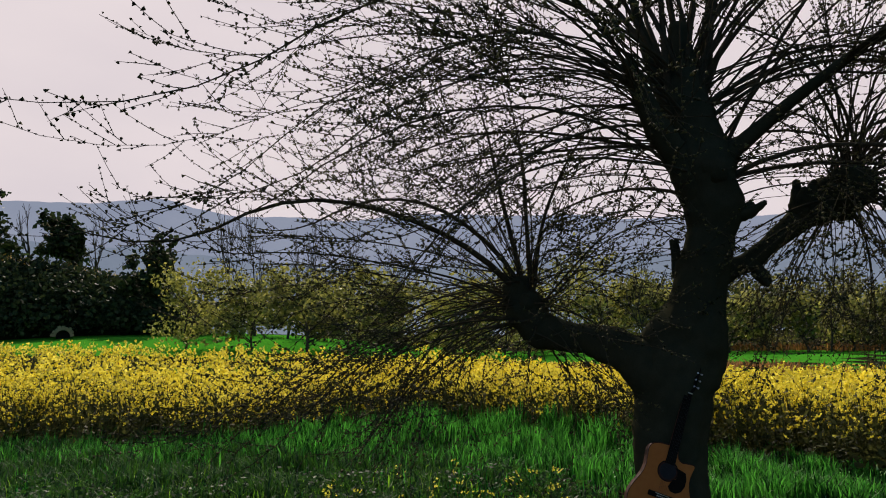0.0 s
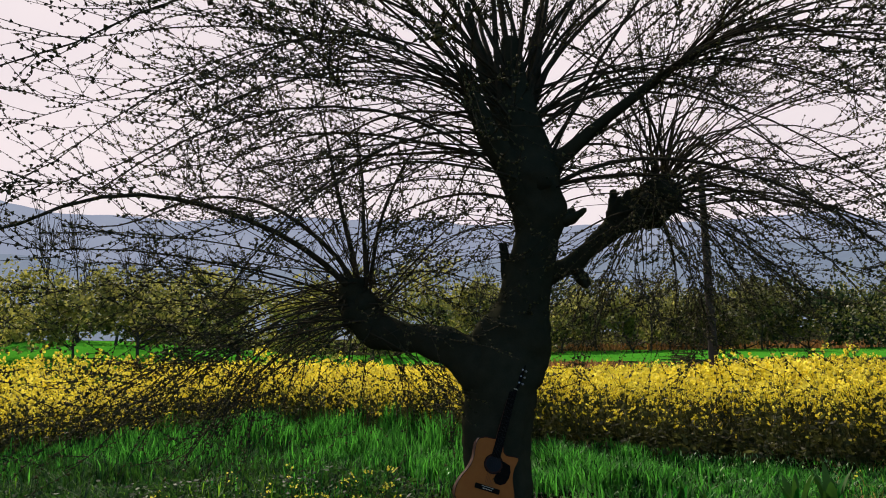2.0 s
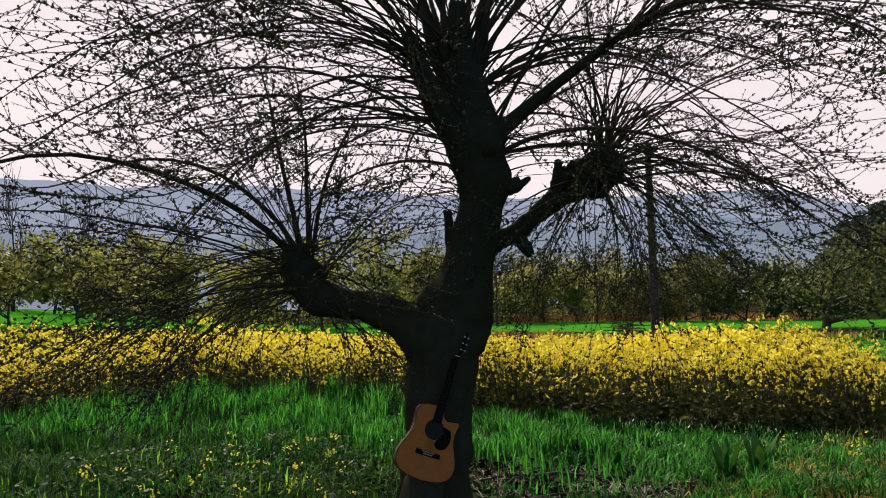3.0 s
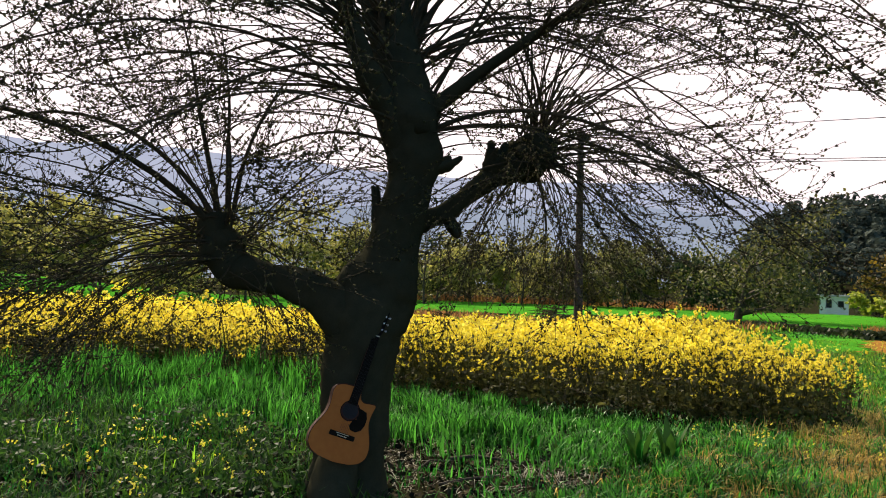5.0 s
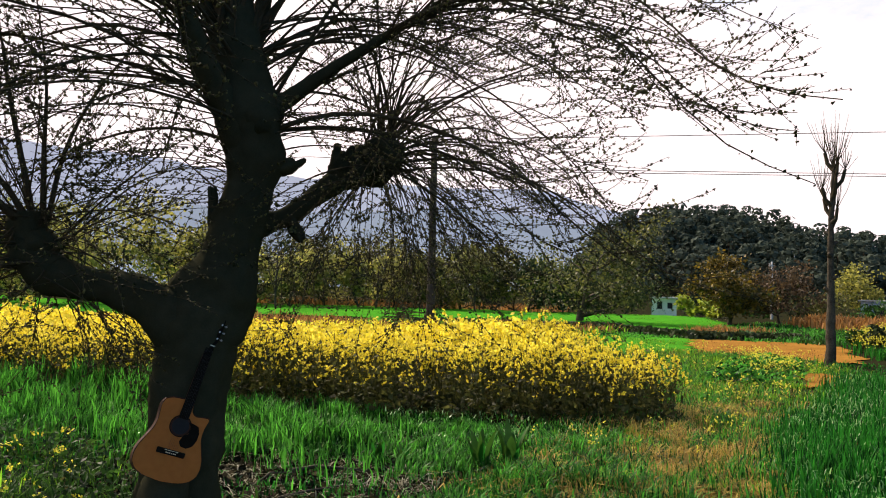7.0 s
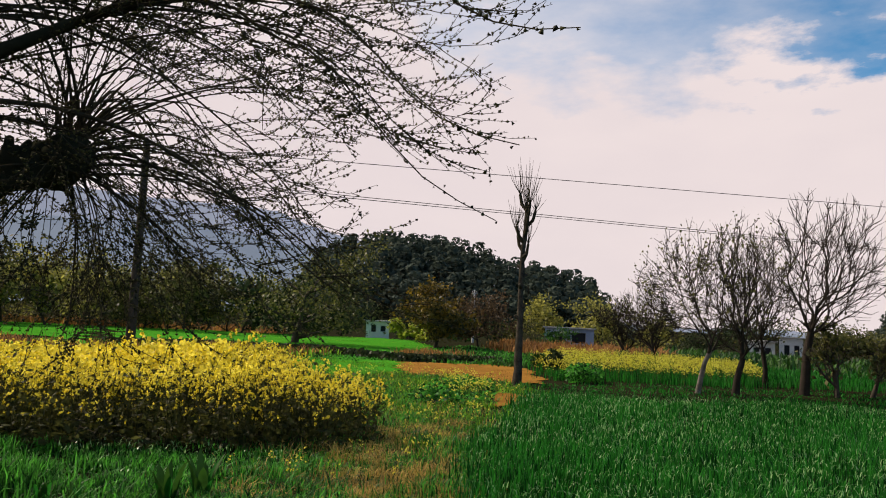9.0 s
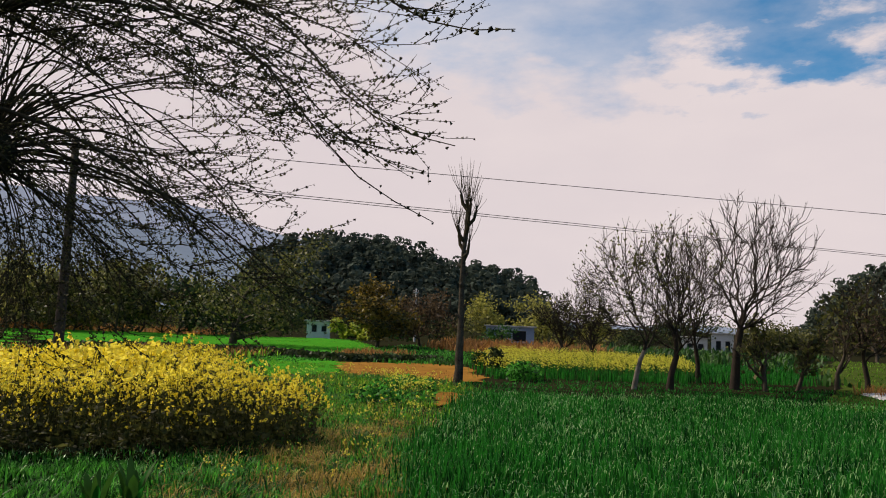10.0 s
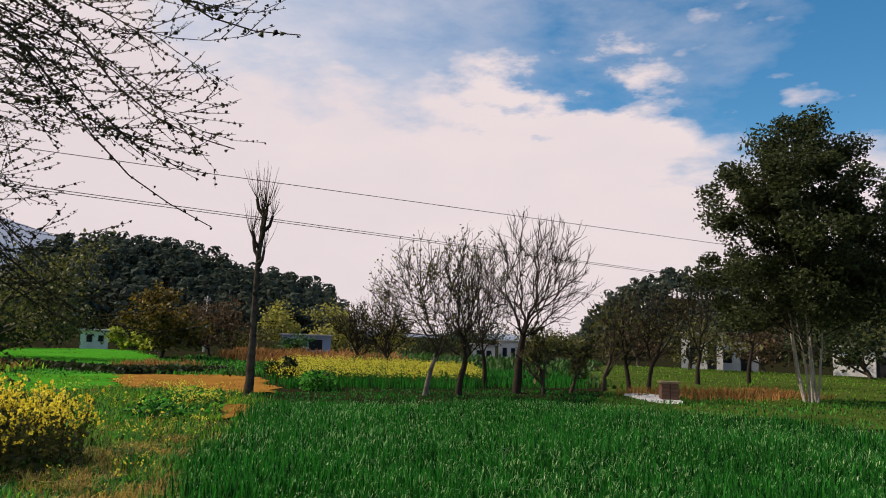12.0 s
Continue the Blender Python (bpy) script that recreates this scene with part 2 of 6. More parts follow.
def mesh_object(name, verts, faces, mats, parent=None, label="", index=None, smooth=False):
    """One mesh from arrays. faces: a list of (n, k) index arrays; index: one array of material numbers for each of them."""
    me = bpy.data.meshes.new(name)
    verts = np.asarray(verts, dtype=np.float32).reshape(-1, 3)
    faces = [np.asarray(f, dtype=np.int32) for f in faces if len(f)]
    me.vertices.add(len(verts))
    me.vertices.foreach_set("co", verts.ravel())
    loops = np.concatenate([f.ravel() for f in faces])
    sizes = np.concatenate([np.full(len(f), f.shape[1], dtype=np.int32) for f in faces])
    starts = np.concatenate([[0], np.cumsum(sizes)[:-1]]).astype(np.int32)
    me.loops.add(len(loops))
    me.loops.foreach_set("vertex_index", loops)
    me.polygons.add(len(sizes))
    me.polygons.foreach_set("loop_start", starts)
    me.polygons.foreach_set("loop_total", sizes)
    if index is not None:
        me.polygons.foreach_set("material_index", np.concatenate([np.asarray(i, dtype=np.int32) for i in index]))
    if smooth:
        me.polygons.foreach_set("use_smooth", np.ones(len(sizes), dtype=bool))
    me.update(calc_edges=True)
    for m in mats if isinstance(mats, (list, tuple)) else [mats]:
        me.materials.append(m)
    ob = new(name, me)
    ob.parent = parent
    if label:
        tagged(ob, label)
    return ob


def part(name, bm, mat, parent, label="", smooth=False):
    """A bmesh as one mesh object under a thing or a part."""
    me = bpy.data.meshes.new(name)
    bm.to_mesh(me)
    bm.free()
    me.materials.append(mat)
    if smooth:
        me.polygons.foreach_set("use_smooth", np.ones(len(me.polygons), dtype=bool))
    ob = new(name, me)
    ob.parent = parent
    if label:
        tagged(ob, label)
    return ob


def thing(name, m, label, category, group="", kind=""):
    ob = new(name)
    ob.matrix_world = m
    ob.empty_display_size = 0.1
    return tagged(ob, label, category, group, kind)


def box(bm, lo, hi, bevel=0.0):
    c, s = (Vector(lo) + Vector(hi)) / 2, Vector(hi) - Vector(lo)
    made = bmesh.ops.create_cube(bm, size=1, matrix=Matrix.Translation(c) @ Matrix.Diagonal((*s, 1)))
    if bevel:
        edges = list({e for v in made["verts"] for e in v.link_edges})
        bmesh.ops.bevel(bm, geom=edges, offset=bevel, segments=2, affect="EDGES")
    return bm


class Tubes:
    """Many tapered tubes gathered into one mesh."""

    def __init__(self):
        self.v, self.f, self.n = [], [], 0

    def add(self, pts, radii, sides=5):
        pts = np.asarray(pts, dtype=float)
        k = len(pts)
        tan = np.gradient(pts, axis=0)
        tan /= np.linalg.norm(tan, axis=1)[:, None] + 1e-9
        ref = np.array([0.0, 0.0, 1.0]) if abs(tan[0, 2]) < 0.9 else np.array([1.0, 0.0, 0.0])
        a = np.cross(tan, ref)
        a /= np.linalg.norm(a, axis=1)[:, None] + 1e-9
        b = np.cross(tan, a)
        ang = np.arange(sides) * 2 * math.pi / sides
        ring = pts[:, None] + np.asarray(radii)[:, None, None] * (np.cos(ang)[None, :, None] * a[:, None] + np.sin(ang)[None, :, None] * b[:, None])
        i = np.arange(k - 1)[:, None] * sides
        j = np.arange(sides)[None]
        j2 = (j + 1) % sides
        self.f.append(np.stack([i + j, i + j2, i + sides + j2, i + sides + j], -1).reshape(-1, 4) + self.n)
        self.v.append(ring.reshape(-1, 3))
        self.n += k * sides

    def make(self, name, mat, parent=None, label="", smooth=True):
        return mesh_object(name, np.concatenate(self.v), [np.concatenate(self.f)], mat, parent, label, smooth=smooth)


def quads(centres, sizes, r, flat=0.0, long=1.5):
    """Leaf-like diamonds at the centres, turned at random. Returns verts, faces."""
    n = len(centres)
    a = r.normal(size=(n, 3))
    a[:, 2] *= 1 - flat
    a /= np.linalg.norm(a, axis=1)[:, None] + 1e-9
    b = np.cross(a, r.normal(size=(n, 3)))
    b /= np.linalg.norm(b, axis=1)[:, None] + 1e-9
    s = np.asarray(sizes).reshape(-1, 1) / 2
    c = np.asarray(centres)
    v = np.stack([c + a * s * long, c + b * s, c - a * s * long, c - b * s], 1).reshape(-1, 3)
    return v, np.arange(n * 4).reshape(-1, 4)


def spikes(centres, sizes, r, long=1.6):
    """Small pointed solids (buds, florets). Returns verts, triangles."""
    n = len(centres)
    a = r.normal(size=(n, 3))
    a /= np.linalg.norm(a, axis=1)[:, None]
    b = np.cross(a, r.normal(size=(n, 3)))
    b /= np.linalg.norm(b, axis=1)[:, None]
    c = np.cross(a, b)
    s = np.asarray(sizes).reshape(-1, 1) / 2
    p = np.asarray(centres)
    v = np.stack([p + a * s * long] + [p - a * s * 0.7 * long + s * 1.1 * (b * math.cos(t) + c * math.sin(t)) for t in (0, 2.094, 4.189)], 1).reshape(-1, 3)
    base = np.array([[0, 1, 2], [0, 2, 3], [0, 3, 1], [1, 3, 2]])
    return v, (np.arange(n)[:, None, None] * 4 + base[None]).reshape(-1, 3)


def smoothstep(a, b, x):
    t = np.clip((np.asarray(x, dtype=float) - a) / (b - a), 0, 1)
    return t * t * (3 - 2 * t)


def land(x, y):
    """Height of the ground."""
    x, y = np.asarray(x, dtype=float), np.asarray(y, dtype=float)
    d = np.hypot(x, y)
    h = smoothstep(7, -15, x) * (0.65 * smoothstep(8, 18, y) + 1.1 * smoothstep(19, 38, y))
    h -= 1.4 * smoothstep(46, 85, d) * smoothstep(10, 30, x) * smoothstep(70, 30, y)
    h += 0.03 * np.sin(x * 0.9 + 1) * np.sin(y * 0.7) * smoothstep(4, 12, d)
    return h


def inside(poly, x, y):
    """Which of the points lie in the polygon."""
    p = np.asarray(poly, dtype=float)
    hit = np.zeros(len(x), dtype=bool)
    for (x0, y0), (x1, y1) in zip(p, np.roll(p, -1, axis=0)):
        cross = (y0 > y) != (y1 > y)
        hit ^= cross & (x < (x1 - x0) * (y - y0) / (y1 - y0 + 1e-12) + x0)
    return hit


def sow(poly, count, r, near=None, power=0.0):
    """count points inside the polygon; with near, thinned out by distance from it."""
    p = np.asarray(poly, dtype=float)
    out = np.zeros((0, 2))
    while len(out) < count:
        q = p.min(0) + r.random((count * 2, 2)) * (p.max(0) - p.min(0))
        q = q[inside(poly, q[:, 0], q[:, 1])]
        if near is not None:
            d = np.hypot(q[:, 0] - near[0], q[:, 1] - near[1])
            q = q[r.random(len(q)) < np.minimum(1, (near[2] / d) ** power)]
        out = np.concatenate([out, q])
    return out[:count]


def blades(xy, height, width, lean, r, zoff=0.0):
    """Grass blades, bent over. Returns verts, quads, triangles."""
    n = len(xy)
    z = land(xy[:, 0], xy[:, 1]) + zoff
    h = height * r.uniform(0.55, 1.15, n)
    az, bend = r.uniform(0, 2 * math.pi, n), lean * r.uniform(0.2, 1.3, n) * h
    d = np.stack([np.cos(az), np.sin(az), 0 * az], 1)
    s = np.stack([-np.sin(az), np.cos(az), 0 * az], 1) * (width * r.uniform(0.6, 1.2, n) / 2)[:, None]
    base = np.stack([xy[:, 0], xy[:, 1], z - 0.02], 1)
    mid = base + d * (bend * 0.3)[:, None] + np.array([0, 0, 1.0]) * (h * 0.62)[:, None]
    tip = base + d * bend[:, None] + np.array([0, 0, 1.0]) * (h * np.clip(1.02 - 0.25 * bend / h, 0.6, 1))[:, None]
    v = np.stack([base - s, base + s, mid + s * 0.8, mid - s * 0.8, tip], 1).reshape(-1, 3)
    i = np.arange(n)[:, None] * 5
    return v, i + np.array([[0, 1, 2, 3]]), i + np.array([[3, 2, 4]])


def scatter(templates, places, turns, sizes, r, tilt=0.0, stretch=None):
    """Copies of templates (verts, list of faces, list of material numbers) at places, gathered into one set of arrays."""
    V, F, I, n0 = [], {}, {}, 0
    which = r.integers(0, len(templates), len(places))
    for k, (tv, tf, ti) in enumerate(templates):
        m = np.nonzero(which == k)[0]
        if not len(m):
            continue
        c, s = np.cos(turns[m]), np.sin(turns[m])
        sz = sizes[m][:, None]
        st = 1.0 if stretch is None else stretch[m][:, None]
        x = (tv[None, :, 0] * c[:, None] - tv[None, :, 1] * s[:, None]) * sz
        y = (tv[None, :, 0] * s[:, None] + tv[None, :, 1] * c[:, None]) * sz
        z = tv[None, :, 2] * sz * st
        tx, ty = r.normal(0, tilt, (2, len(m), 1)) if tilt else np.zeros((2, len(m), 1))
        V.append(np.stack([x + z * tx + places[m, 0:1], y + z * ty + places[m, 1:2], z + places[m, 2:3]], -1).reshape(-1, 3))
        off = n0 + np.arange(len(m))[:, None, None] * len(tv)
        for f, i in zip(tf, ti):
            F.setdefault(f.shape[1], []).append((f[None] + off).reshape(-1, f.shape[1]))
            I.setdefault(f.shape[1], []).append(np.tile(i, len(m)))
        n0 += len(m) * len(tv)
    keys = sorted(F)
    return np.concatenate(V), [np.concatenate(F[k]) for k in keys], [np.concatenate(I[k]) for k in keys]


def unit(v):
    v = np.asarray(v, dtype=float)
    return v / (np.linalg.norm(v) + 1e-9)


def grow(r, p, d, length, radius, level, spec, out):
    """A limb and its side branches, as (points, radii, level). spec: side branches a level, length and angle of the next level, lift, wobble."""
    k = 7 if level < 2 else 5 if level < 3 else 4
    pts, dirs = [np.asarray(p, dtype=float)], [unit(d)]
    for _ in range(k - 1):
        dn = unit(dirs[-1] + r.normal(0, spec["wobble"], 3) + np.array([0, 0, spec["lift"]]))
        pts.append(pts[-1] + dn * length / (k - 1))
        dirs.append(dn)
    radii = radius * np.linspace(1, spec.get("taper", 0.35), k)
    out.append((np.array(pts), radii, level))
    if level + 1 >= spec["levels"]:
        return
    n = spec["sides"][level]
    for i in range(n):
        s = r.uniform(spec.get("from", 0.3) if level == 0 else 0.15, 1.0)
        if i == 0:
            s = 1.0
        f = s * (k - 1)
        a = min(int(f), k - 2)
        q = pts[a] + (pts[a + 1] - pts[a]) * (f - a)
        side = unit(np.cross(dirs[a], r.normal(size=3)))
        ang = radians(spec["angle"]) * r.uniform(0.6, 1.3) * (0.5 if i == 0 else 1)
        dn = dirs[a] * math.cos(ang) + side * math.sin(ang)
        grow(r, q, dn, length * spec["short"] * r.uniform(0.7, 1.2), np.interp(f, range(k), radii) * 0.72, level + 1, spec, out)

# ---- ground ----
def ground_sheet():
    rings = np.concatenate([np.linspace(0, 60, 76), np.geomspace(63, 4800, 34)])
    n = 180
    ang = np.arange(n) * 2 * math.pi / n
    x, y = (rings[:, None] * np.cos(ang)).ravel(), (rings[:, None] * np.sin(ang)).ravel()
    i, j = np.arange(len(rings) - 1)[:, None] * n, np.arange(n)[None]
    f = np.stack([i + j, i + (j + 1) % n, i + n + (j + 1) % n, i + n + j], -1).reshape(-1, 4)
    return tagged(mesh_object("ground", np.stack([x, y, land(x, y)], 1), [f], SHADE_DARK_SOIL, smooth=True), "weedy soil of the fields, tree shade put into its dark colour", "ground", kind="structure")


def plot(name, poly, mat, label, lift=0.02, step=0.5, ragged=0.25):
    """A field laid over the ground, with an uneven edge."""
    p = np.asarray(poly, dtype=float)
    x0, y0 = p.min(0) - 1
    nx, ny = (np.ceil((p.max(0) + 1 - (x0, y0)) / step)).astype(int) + 1
    gx, gy = np.meshgrid(x0 + np.arange(nx) * step, y0 + np.arange(ny) * step)
    x, y = gx.ravel(), gy.ravel()
    wob = ragged * np.array([noise.noise((a * 0.9, b * 0.9, 3.0)) for a, b in zip(x, y)]) * 2
    i, j = np.meshgrid(np.arange(ny - 1), np.arange(nx - 1), indexing="ij")
    c = (i * nx + j).ravel()
    f = np.stack([c, c + 1, c + nx + 1, c + nx], 1)
    keep = inside(poly, x[f].mean(1) + wob[f[:, 0]], y[f].mean(1) + wob[f[:, 1]])
    f = f[keep]
    used, inv = np.unique(f, return_inverse=True)
    x, y = x[used] + wob[used] * 0.4, y[used] + wob[used] * 0.3
    z = land(x, y) + lift + 0.02 * np.array([noise.noise((a * 2, b * 2, 0.0)) for a, b in zip(x, y)])
    return tagged(mesh_object(name, np.stack([x, y, z], 1), [inv.reshape(-1, 4)], mat, smooth=True), label, "field", kind="structure")


MUSTARD_FIELD = [(-26, 9.8), (-12, 9.2), (-6, 9.2), (-3, 9.4), (-1.2, 10.2), (0.0, 10.6), (1.4, 9.6), (2.9, 8.2), (4.1, 6.95), (5.1, 6.1), (6.0, 5.6), (6.95, 5.5), (8.2, 8.0), (9.6, 10.8), (10.3, 13), (9.6, 15), (5.5, 17), (-2, 18), (-12, 20), (-26, 22)]
WHEAT_FIELD = [(3.8, 2.2), (4.8, 2.95), (7.05, 4.6), (10.0, 5.75), (12.3, 6.85), (13.4, 6.5), (14.8, 4.8), (16.1, 2.9), (17.0, 1.0), (16.4, -0.7), (16.1, -2.3), (14.2, -3.6), (8, -5), (4, -3)]
GRASS_BAND = [(-9, 8.5), (-9, 9.3), (-3, 9.5), (-1.2, 10.2), (0.0, 10.6), (1.4, 9.6), (2.9, 8.2), (4.1, 6.95), (5.1, 6.0), (5.6, 5.6), (5.0, 5.1), (4.2, 4.85), (3.6, 5.2), (2.6, 6.0), (1.3, 7.5), (-0.4, 8.4), (-2, 8.6), (-4, 8.5)]
STRAW_PATCH = [(4.0, 3.1), (4.15, 3.75), (4.8, 4.1), (5.3, 4.6), (5.2, 5.1), (5.9, 5.2), (6.7, 5.0), (6.5, 4.5), (5.9, 4.2), (5.3, 3.6), (4.6, 3.0)]
PATH_STRIP = [(3.9, 2.5), (3.2, 4.0), (4.4, 4.7), (6.0, 5.3), (7.2, 5.95), (8.4, 7.6), (9.4, 7.4), (9.0, 5.9), (7.1, 4.7), (4.8, 3.0)]
WEED_MARGIN = [(7.4, 5.7), (7.7, 6.4), (8.5, 8.2), (9.8, 10.8), (10.6, 12.8), (14.8, 11.5), (15.5, 9.3), (13.3, 7.2), (10.3, 6.0), (8.4, 5.3)]
BROWN_PATCH = [(14.5, 11.7), (15.0, 10.6), (15.6, 9.3), (16.3, 8.5), (18.4, 9.8), (21.3, 12.2), (22.0, 14.6), (19.2, 15.4)]
LAWN_NEAR = [(10.6, 12.8), (14.8, 11.6), (15.2, 12.3), (19.0, 15.3), (20.5, 18.5), (15.6, 17.0), (11.5, 15.5)]
LAWN_FAR = [(15.2, 25), (18.6, 23.2), (20.4, 20.6), (20.2, 17.6), (19.8, 15.6), (25, 18.4), (30, 22), (37, 28.5), (50, 41), (44, 45), (36, 40), (29, 34), (21, 36)]
LAWN_BACK = [(-38, 28), (-12, 25), (-3, 25.5), (2, 31), (9, 35), (14.5, 31), (14.2, 26), (20, 36), (28, 52), (10, 62), (-10, 50), (-50, 60)]
LAWN_MID = [(22, 36.5), (29, 33.5), (37, 39.5), (35, 49), (27, 51)]
EARTH_PATCH = [(12.7, 7.9), (13.4, 7.2), (11.8, 6.45), (10.8, 6.45), (11.6, 7.1)]
YELLOW_PLOT = [(17.3, 9.0), (19, 7.0), (21.8, 4.6), (24, 2.2), (30, 3), (31, 6), (29, 14.4), (22, 11.8)]

ground_sheet()
plot("brown_field", BROWN_PATCH, PLOUGHED, "bare orange-brown earth plot between crops", step=0.2, ragged=0.5)
plot("bare_patch", EARTH_PATCH, PLOUGHED, "small patch of bare brown earth beside the wheat", lift=0.035, step=0.15, ragged=0.3)
plot("crop_field", LAWN_NEAR, LAWN, "strip of short bright green crop")
plot("crop_field", LAWN_FAR, LAWN, "field of short bright green young crop", step=1.0)
plot("crop_field", LAWN_BACK, LAWN, "green crop behind the mustard field", step=1.5)
plot("crop_field", LAWN_MID, LAWN, "far strip of bright green crop before the trees", step=1.0)
plot("meadow", [(17.2, 1.2), (24, 1.6), (34, 3), (60, 3), (60, -14), (30, -16), (20, -10), (15.4, -4.4), (16.8, -1)], MEADOW, "rough olive-green meadow between wheat and houses", step=0.8)
plot("grass_path", PATH_STRIP, TRODDEN, "trodden path of yellowing dry grass", step=0.25)


# ---- hills ----
def ridge(name, dist, knots, mat, label, seed, rough=0.5, depth=0.25, foot=-2.0):
    """A long hill whose skyline passes through (bearing, elevation) knots, at that distance."""
    az = np.linspace(knots[0][0], knots[-1][0], 260)
    el = np.interp(az, [k[0] for k in knots], [k[1] for k in knots])
    el = el + np.array([rough * noise.fractal((a * 0.16, seed, 0.0), 0.9, 2.1, 6) for a in az])
    rows, verts = 14, []
    for k in range(rows + 1):
        f = k / rows
        d = dist * (1 - depth * (1 - f))
        prof = f ** 1.15
        for a, e in zip(az, el):
            top = 1.4 + dist * math.tan(radians(max(e, 0.02)))
            z = foot + (top - foot) * prof
            z += (top - foot) * 0.10 * math.sin(math.pi * f) * noise.fractal((a * 0.22, f * 2.2, seed), 0.9, 2.0, 5)
            verts.append((d * math.sin(radians(a)), d * math.cos(radians(a)), z))
    n = len(az)
    i, j = np.arange(rows)[:, None] * n, np.arange(n - 1)[None]
    f = np.stack([i + j, i + j + 1, i + n + j + 1, i + n + j], -1).reshape(-1, 4)
    ob = mesh_object(name, np.array(verts), [f], mat, smooth=True)
    return tagged(ob, label, "hill", kind="structure")


ridge("backdrop", 3200, [(-75, 8.8), (-31, 9.5), (-26, 9.7), (-21.4, 10.3), (-16.6, 9.3), (-8, 8.9), (0, 9.5), (12, 8.8), (28, 7.9), (36, 8.0), (41, 7.6), (46, 6.0), (54, 4.4), (62, 2.0), (67, 0.4), (90, 0.2)], RIDGE_FAR, "blue-grey mountain ridge far off, haze painted as glow", 2.0, 0.35)
ridge("backdrop", 1900, [(-75, 6.4), (-30, 7.0), (-18, 6.2), (-6, 5.4), (8, 5.8), (20, 5.6), (30, 6.2), (38, 6.0), (44, 5.0), (50, 3.6), (60, 1.4), (66, 0.3), (80, 0.2)], RIDGE, "blue wooded mountain slope, haze painted as glow", 9.0, 0.5)


def puff(r, centre, radii, n, size):
    """Leaf clumps lying on the skin of a rounded crown, most of them on its upper side."""
    d = r.normal(size=(n, 3))
    d[:, 2] = d[:, 2] + 0.45
    d /= np.linalg.norm(d, axis=1)[:, None]
    c = np.asarray(centre) + d * np.asarray(radii) * r.uniform(0.82, 1.06, (n, 1))
    nrm = d / np.asarray(radii) + r.normal(0, 0.22, (n, 3)) / np.mean(radii)
    nrm /= np.linalg.norm(nrm, axis=1)[:, None]
    a = np.cross(nrm, r.normal(size=(n, 3)))
    a /= np.linalg.norm(a, axis=1)[:, None] + 1e-9
    b = np.cross(nrm, a)
    s = (r.uniform(0.6, 1.25, n) * size / 2)[:, None]
    return np.stack([c + a * s * 1.2, c + b * s, c - a * s * 1.2, c - b * s], 1).reshape(-1, 3)


def pine_template(r, tall, wide, n):
    """A far pine: a bare stem under a broken crown of a few rounded tiers."""
    vs = []
    tiers = 5
    for k in range(tiers):
        u = 0.42 + 0.52 * k / (tiers - 1) + r.normal(0, 0.03)
        w = wide * (0.36 - 0.20 * abs(u - 0.62)) * r.uniform(0.8, 1.15)
        off = wide * 0.24 * (1.15 - u)
        vs.append(puff(r, (r.normal(0, off), r.normal(0, off), tall * u), (w, w, tall * 0.105), n // tiers, 0.92))
    v = np.concatenate(vs)
    f = np.arange(len(v)).reshape(-1, 4)
    t = Tubes()
    t.add([(0, 0, -1), (0.1, 0, tall * 0.45), (0, 0.1, tall * 0.85)], [0.2, 0.16, 0.05], 4)
    tv, tf = np.concatenate(t.v), np.concatenate(t.f)
    return np.concatenate([v, tv]), [np.concatenate([f, tf + len(v)])], [np.concatenate([np.zeros(len(f), int), np.ones(len(tf), int)])]


def wooded_hill(name, knots, dist, thick, count, label, seed, small):
    """A near hill under pines: a soil mound, and its wood as one mass."""
    az = np.linspace(knots[0][0], knots[-1][0], 90)
    el = np.interp(az, [k[0] for k in knots], [k[1] for k in knots])
    crown = 8.5 * small
    rows, verts = 12, []
    height = lambda a, f: max(0.0, (1.4 + dist * math.tan(radians(np.interp(a, az, el))) - crown)) * math.sin(f * math.pi / 2) ** 1.2 - 1.5
    where = lambda a, f: dist - thick * (1 - f)
    for k in range(rows + 1):
        f = k / rows
        for a in az:
            d = where(a, f)
            verts.append((d * math.sin(radians(a)), d * math.cos(radians(a)), height(a, f)))
    n = len(az)
    i, j = np.arange(rows)[:, None] * n, np.arange(n - 1)[None]
    fs = np.stack([i + j, i + j + 1, i + n + j + 1, i + n + j], -1).reshape(-1, 4)
    tagged(mesh_object(name, np.array(verts), [fs], SHADE_DARK_SOIL, smooth=True), label, "hill", kind="structure")
    r = np.random.default_rng(seed)
    temps = [pine_template(r, r.uniform(6.0, 9.0), r.uniform(4.2, 6.8), 110) for _ in range(7)]
    a, f = r.uniform(knots[0][0], knots[-1][0], count), r.random(count) ** 0.8
    places = np.array([((where(p, q)) * math.sin(radians(p)), where(p, q) * math.cos(radians(p)), height(p, q)) for p, q in zip(a, f)])
    edge = np.interp(a, az, np.clip(el / 3.0, 0.35, 1.1))
    v, fa, ix = scatter(temps, places, r.uniform(0, 6.28, count), r.uniform(0.68, 1.25, count) * edge * small, r, 0.04)
    tagged(mesh_object("pine_wood", v, fa, [PINE, GREY_BARK], index=ix), "dark green pine wood covering the hillside", "wood", kind="stuff")


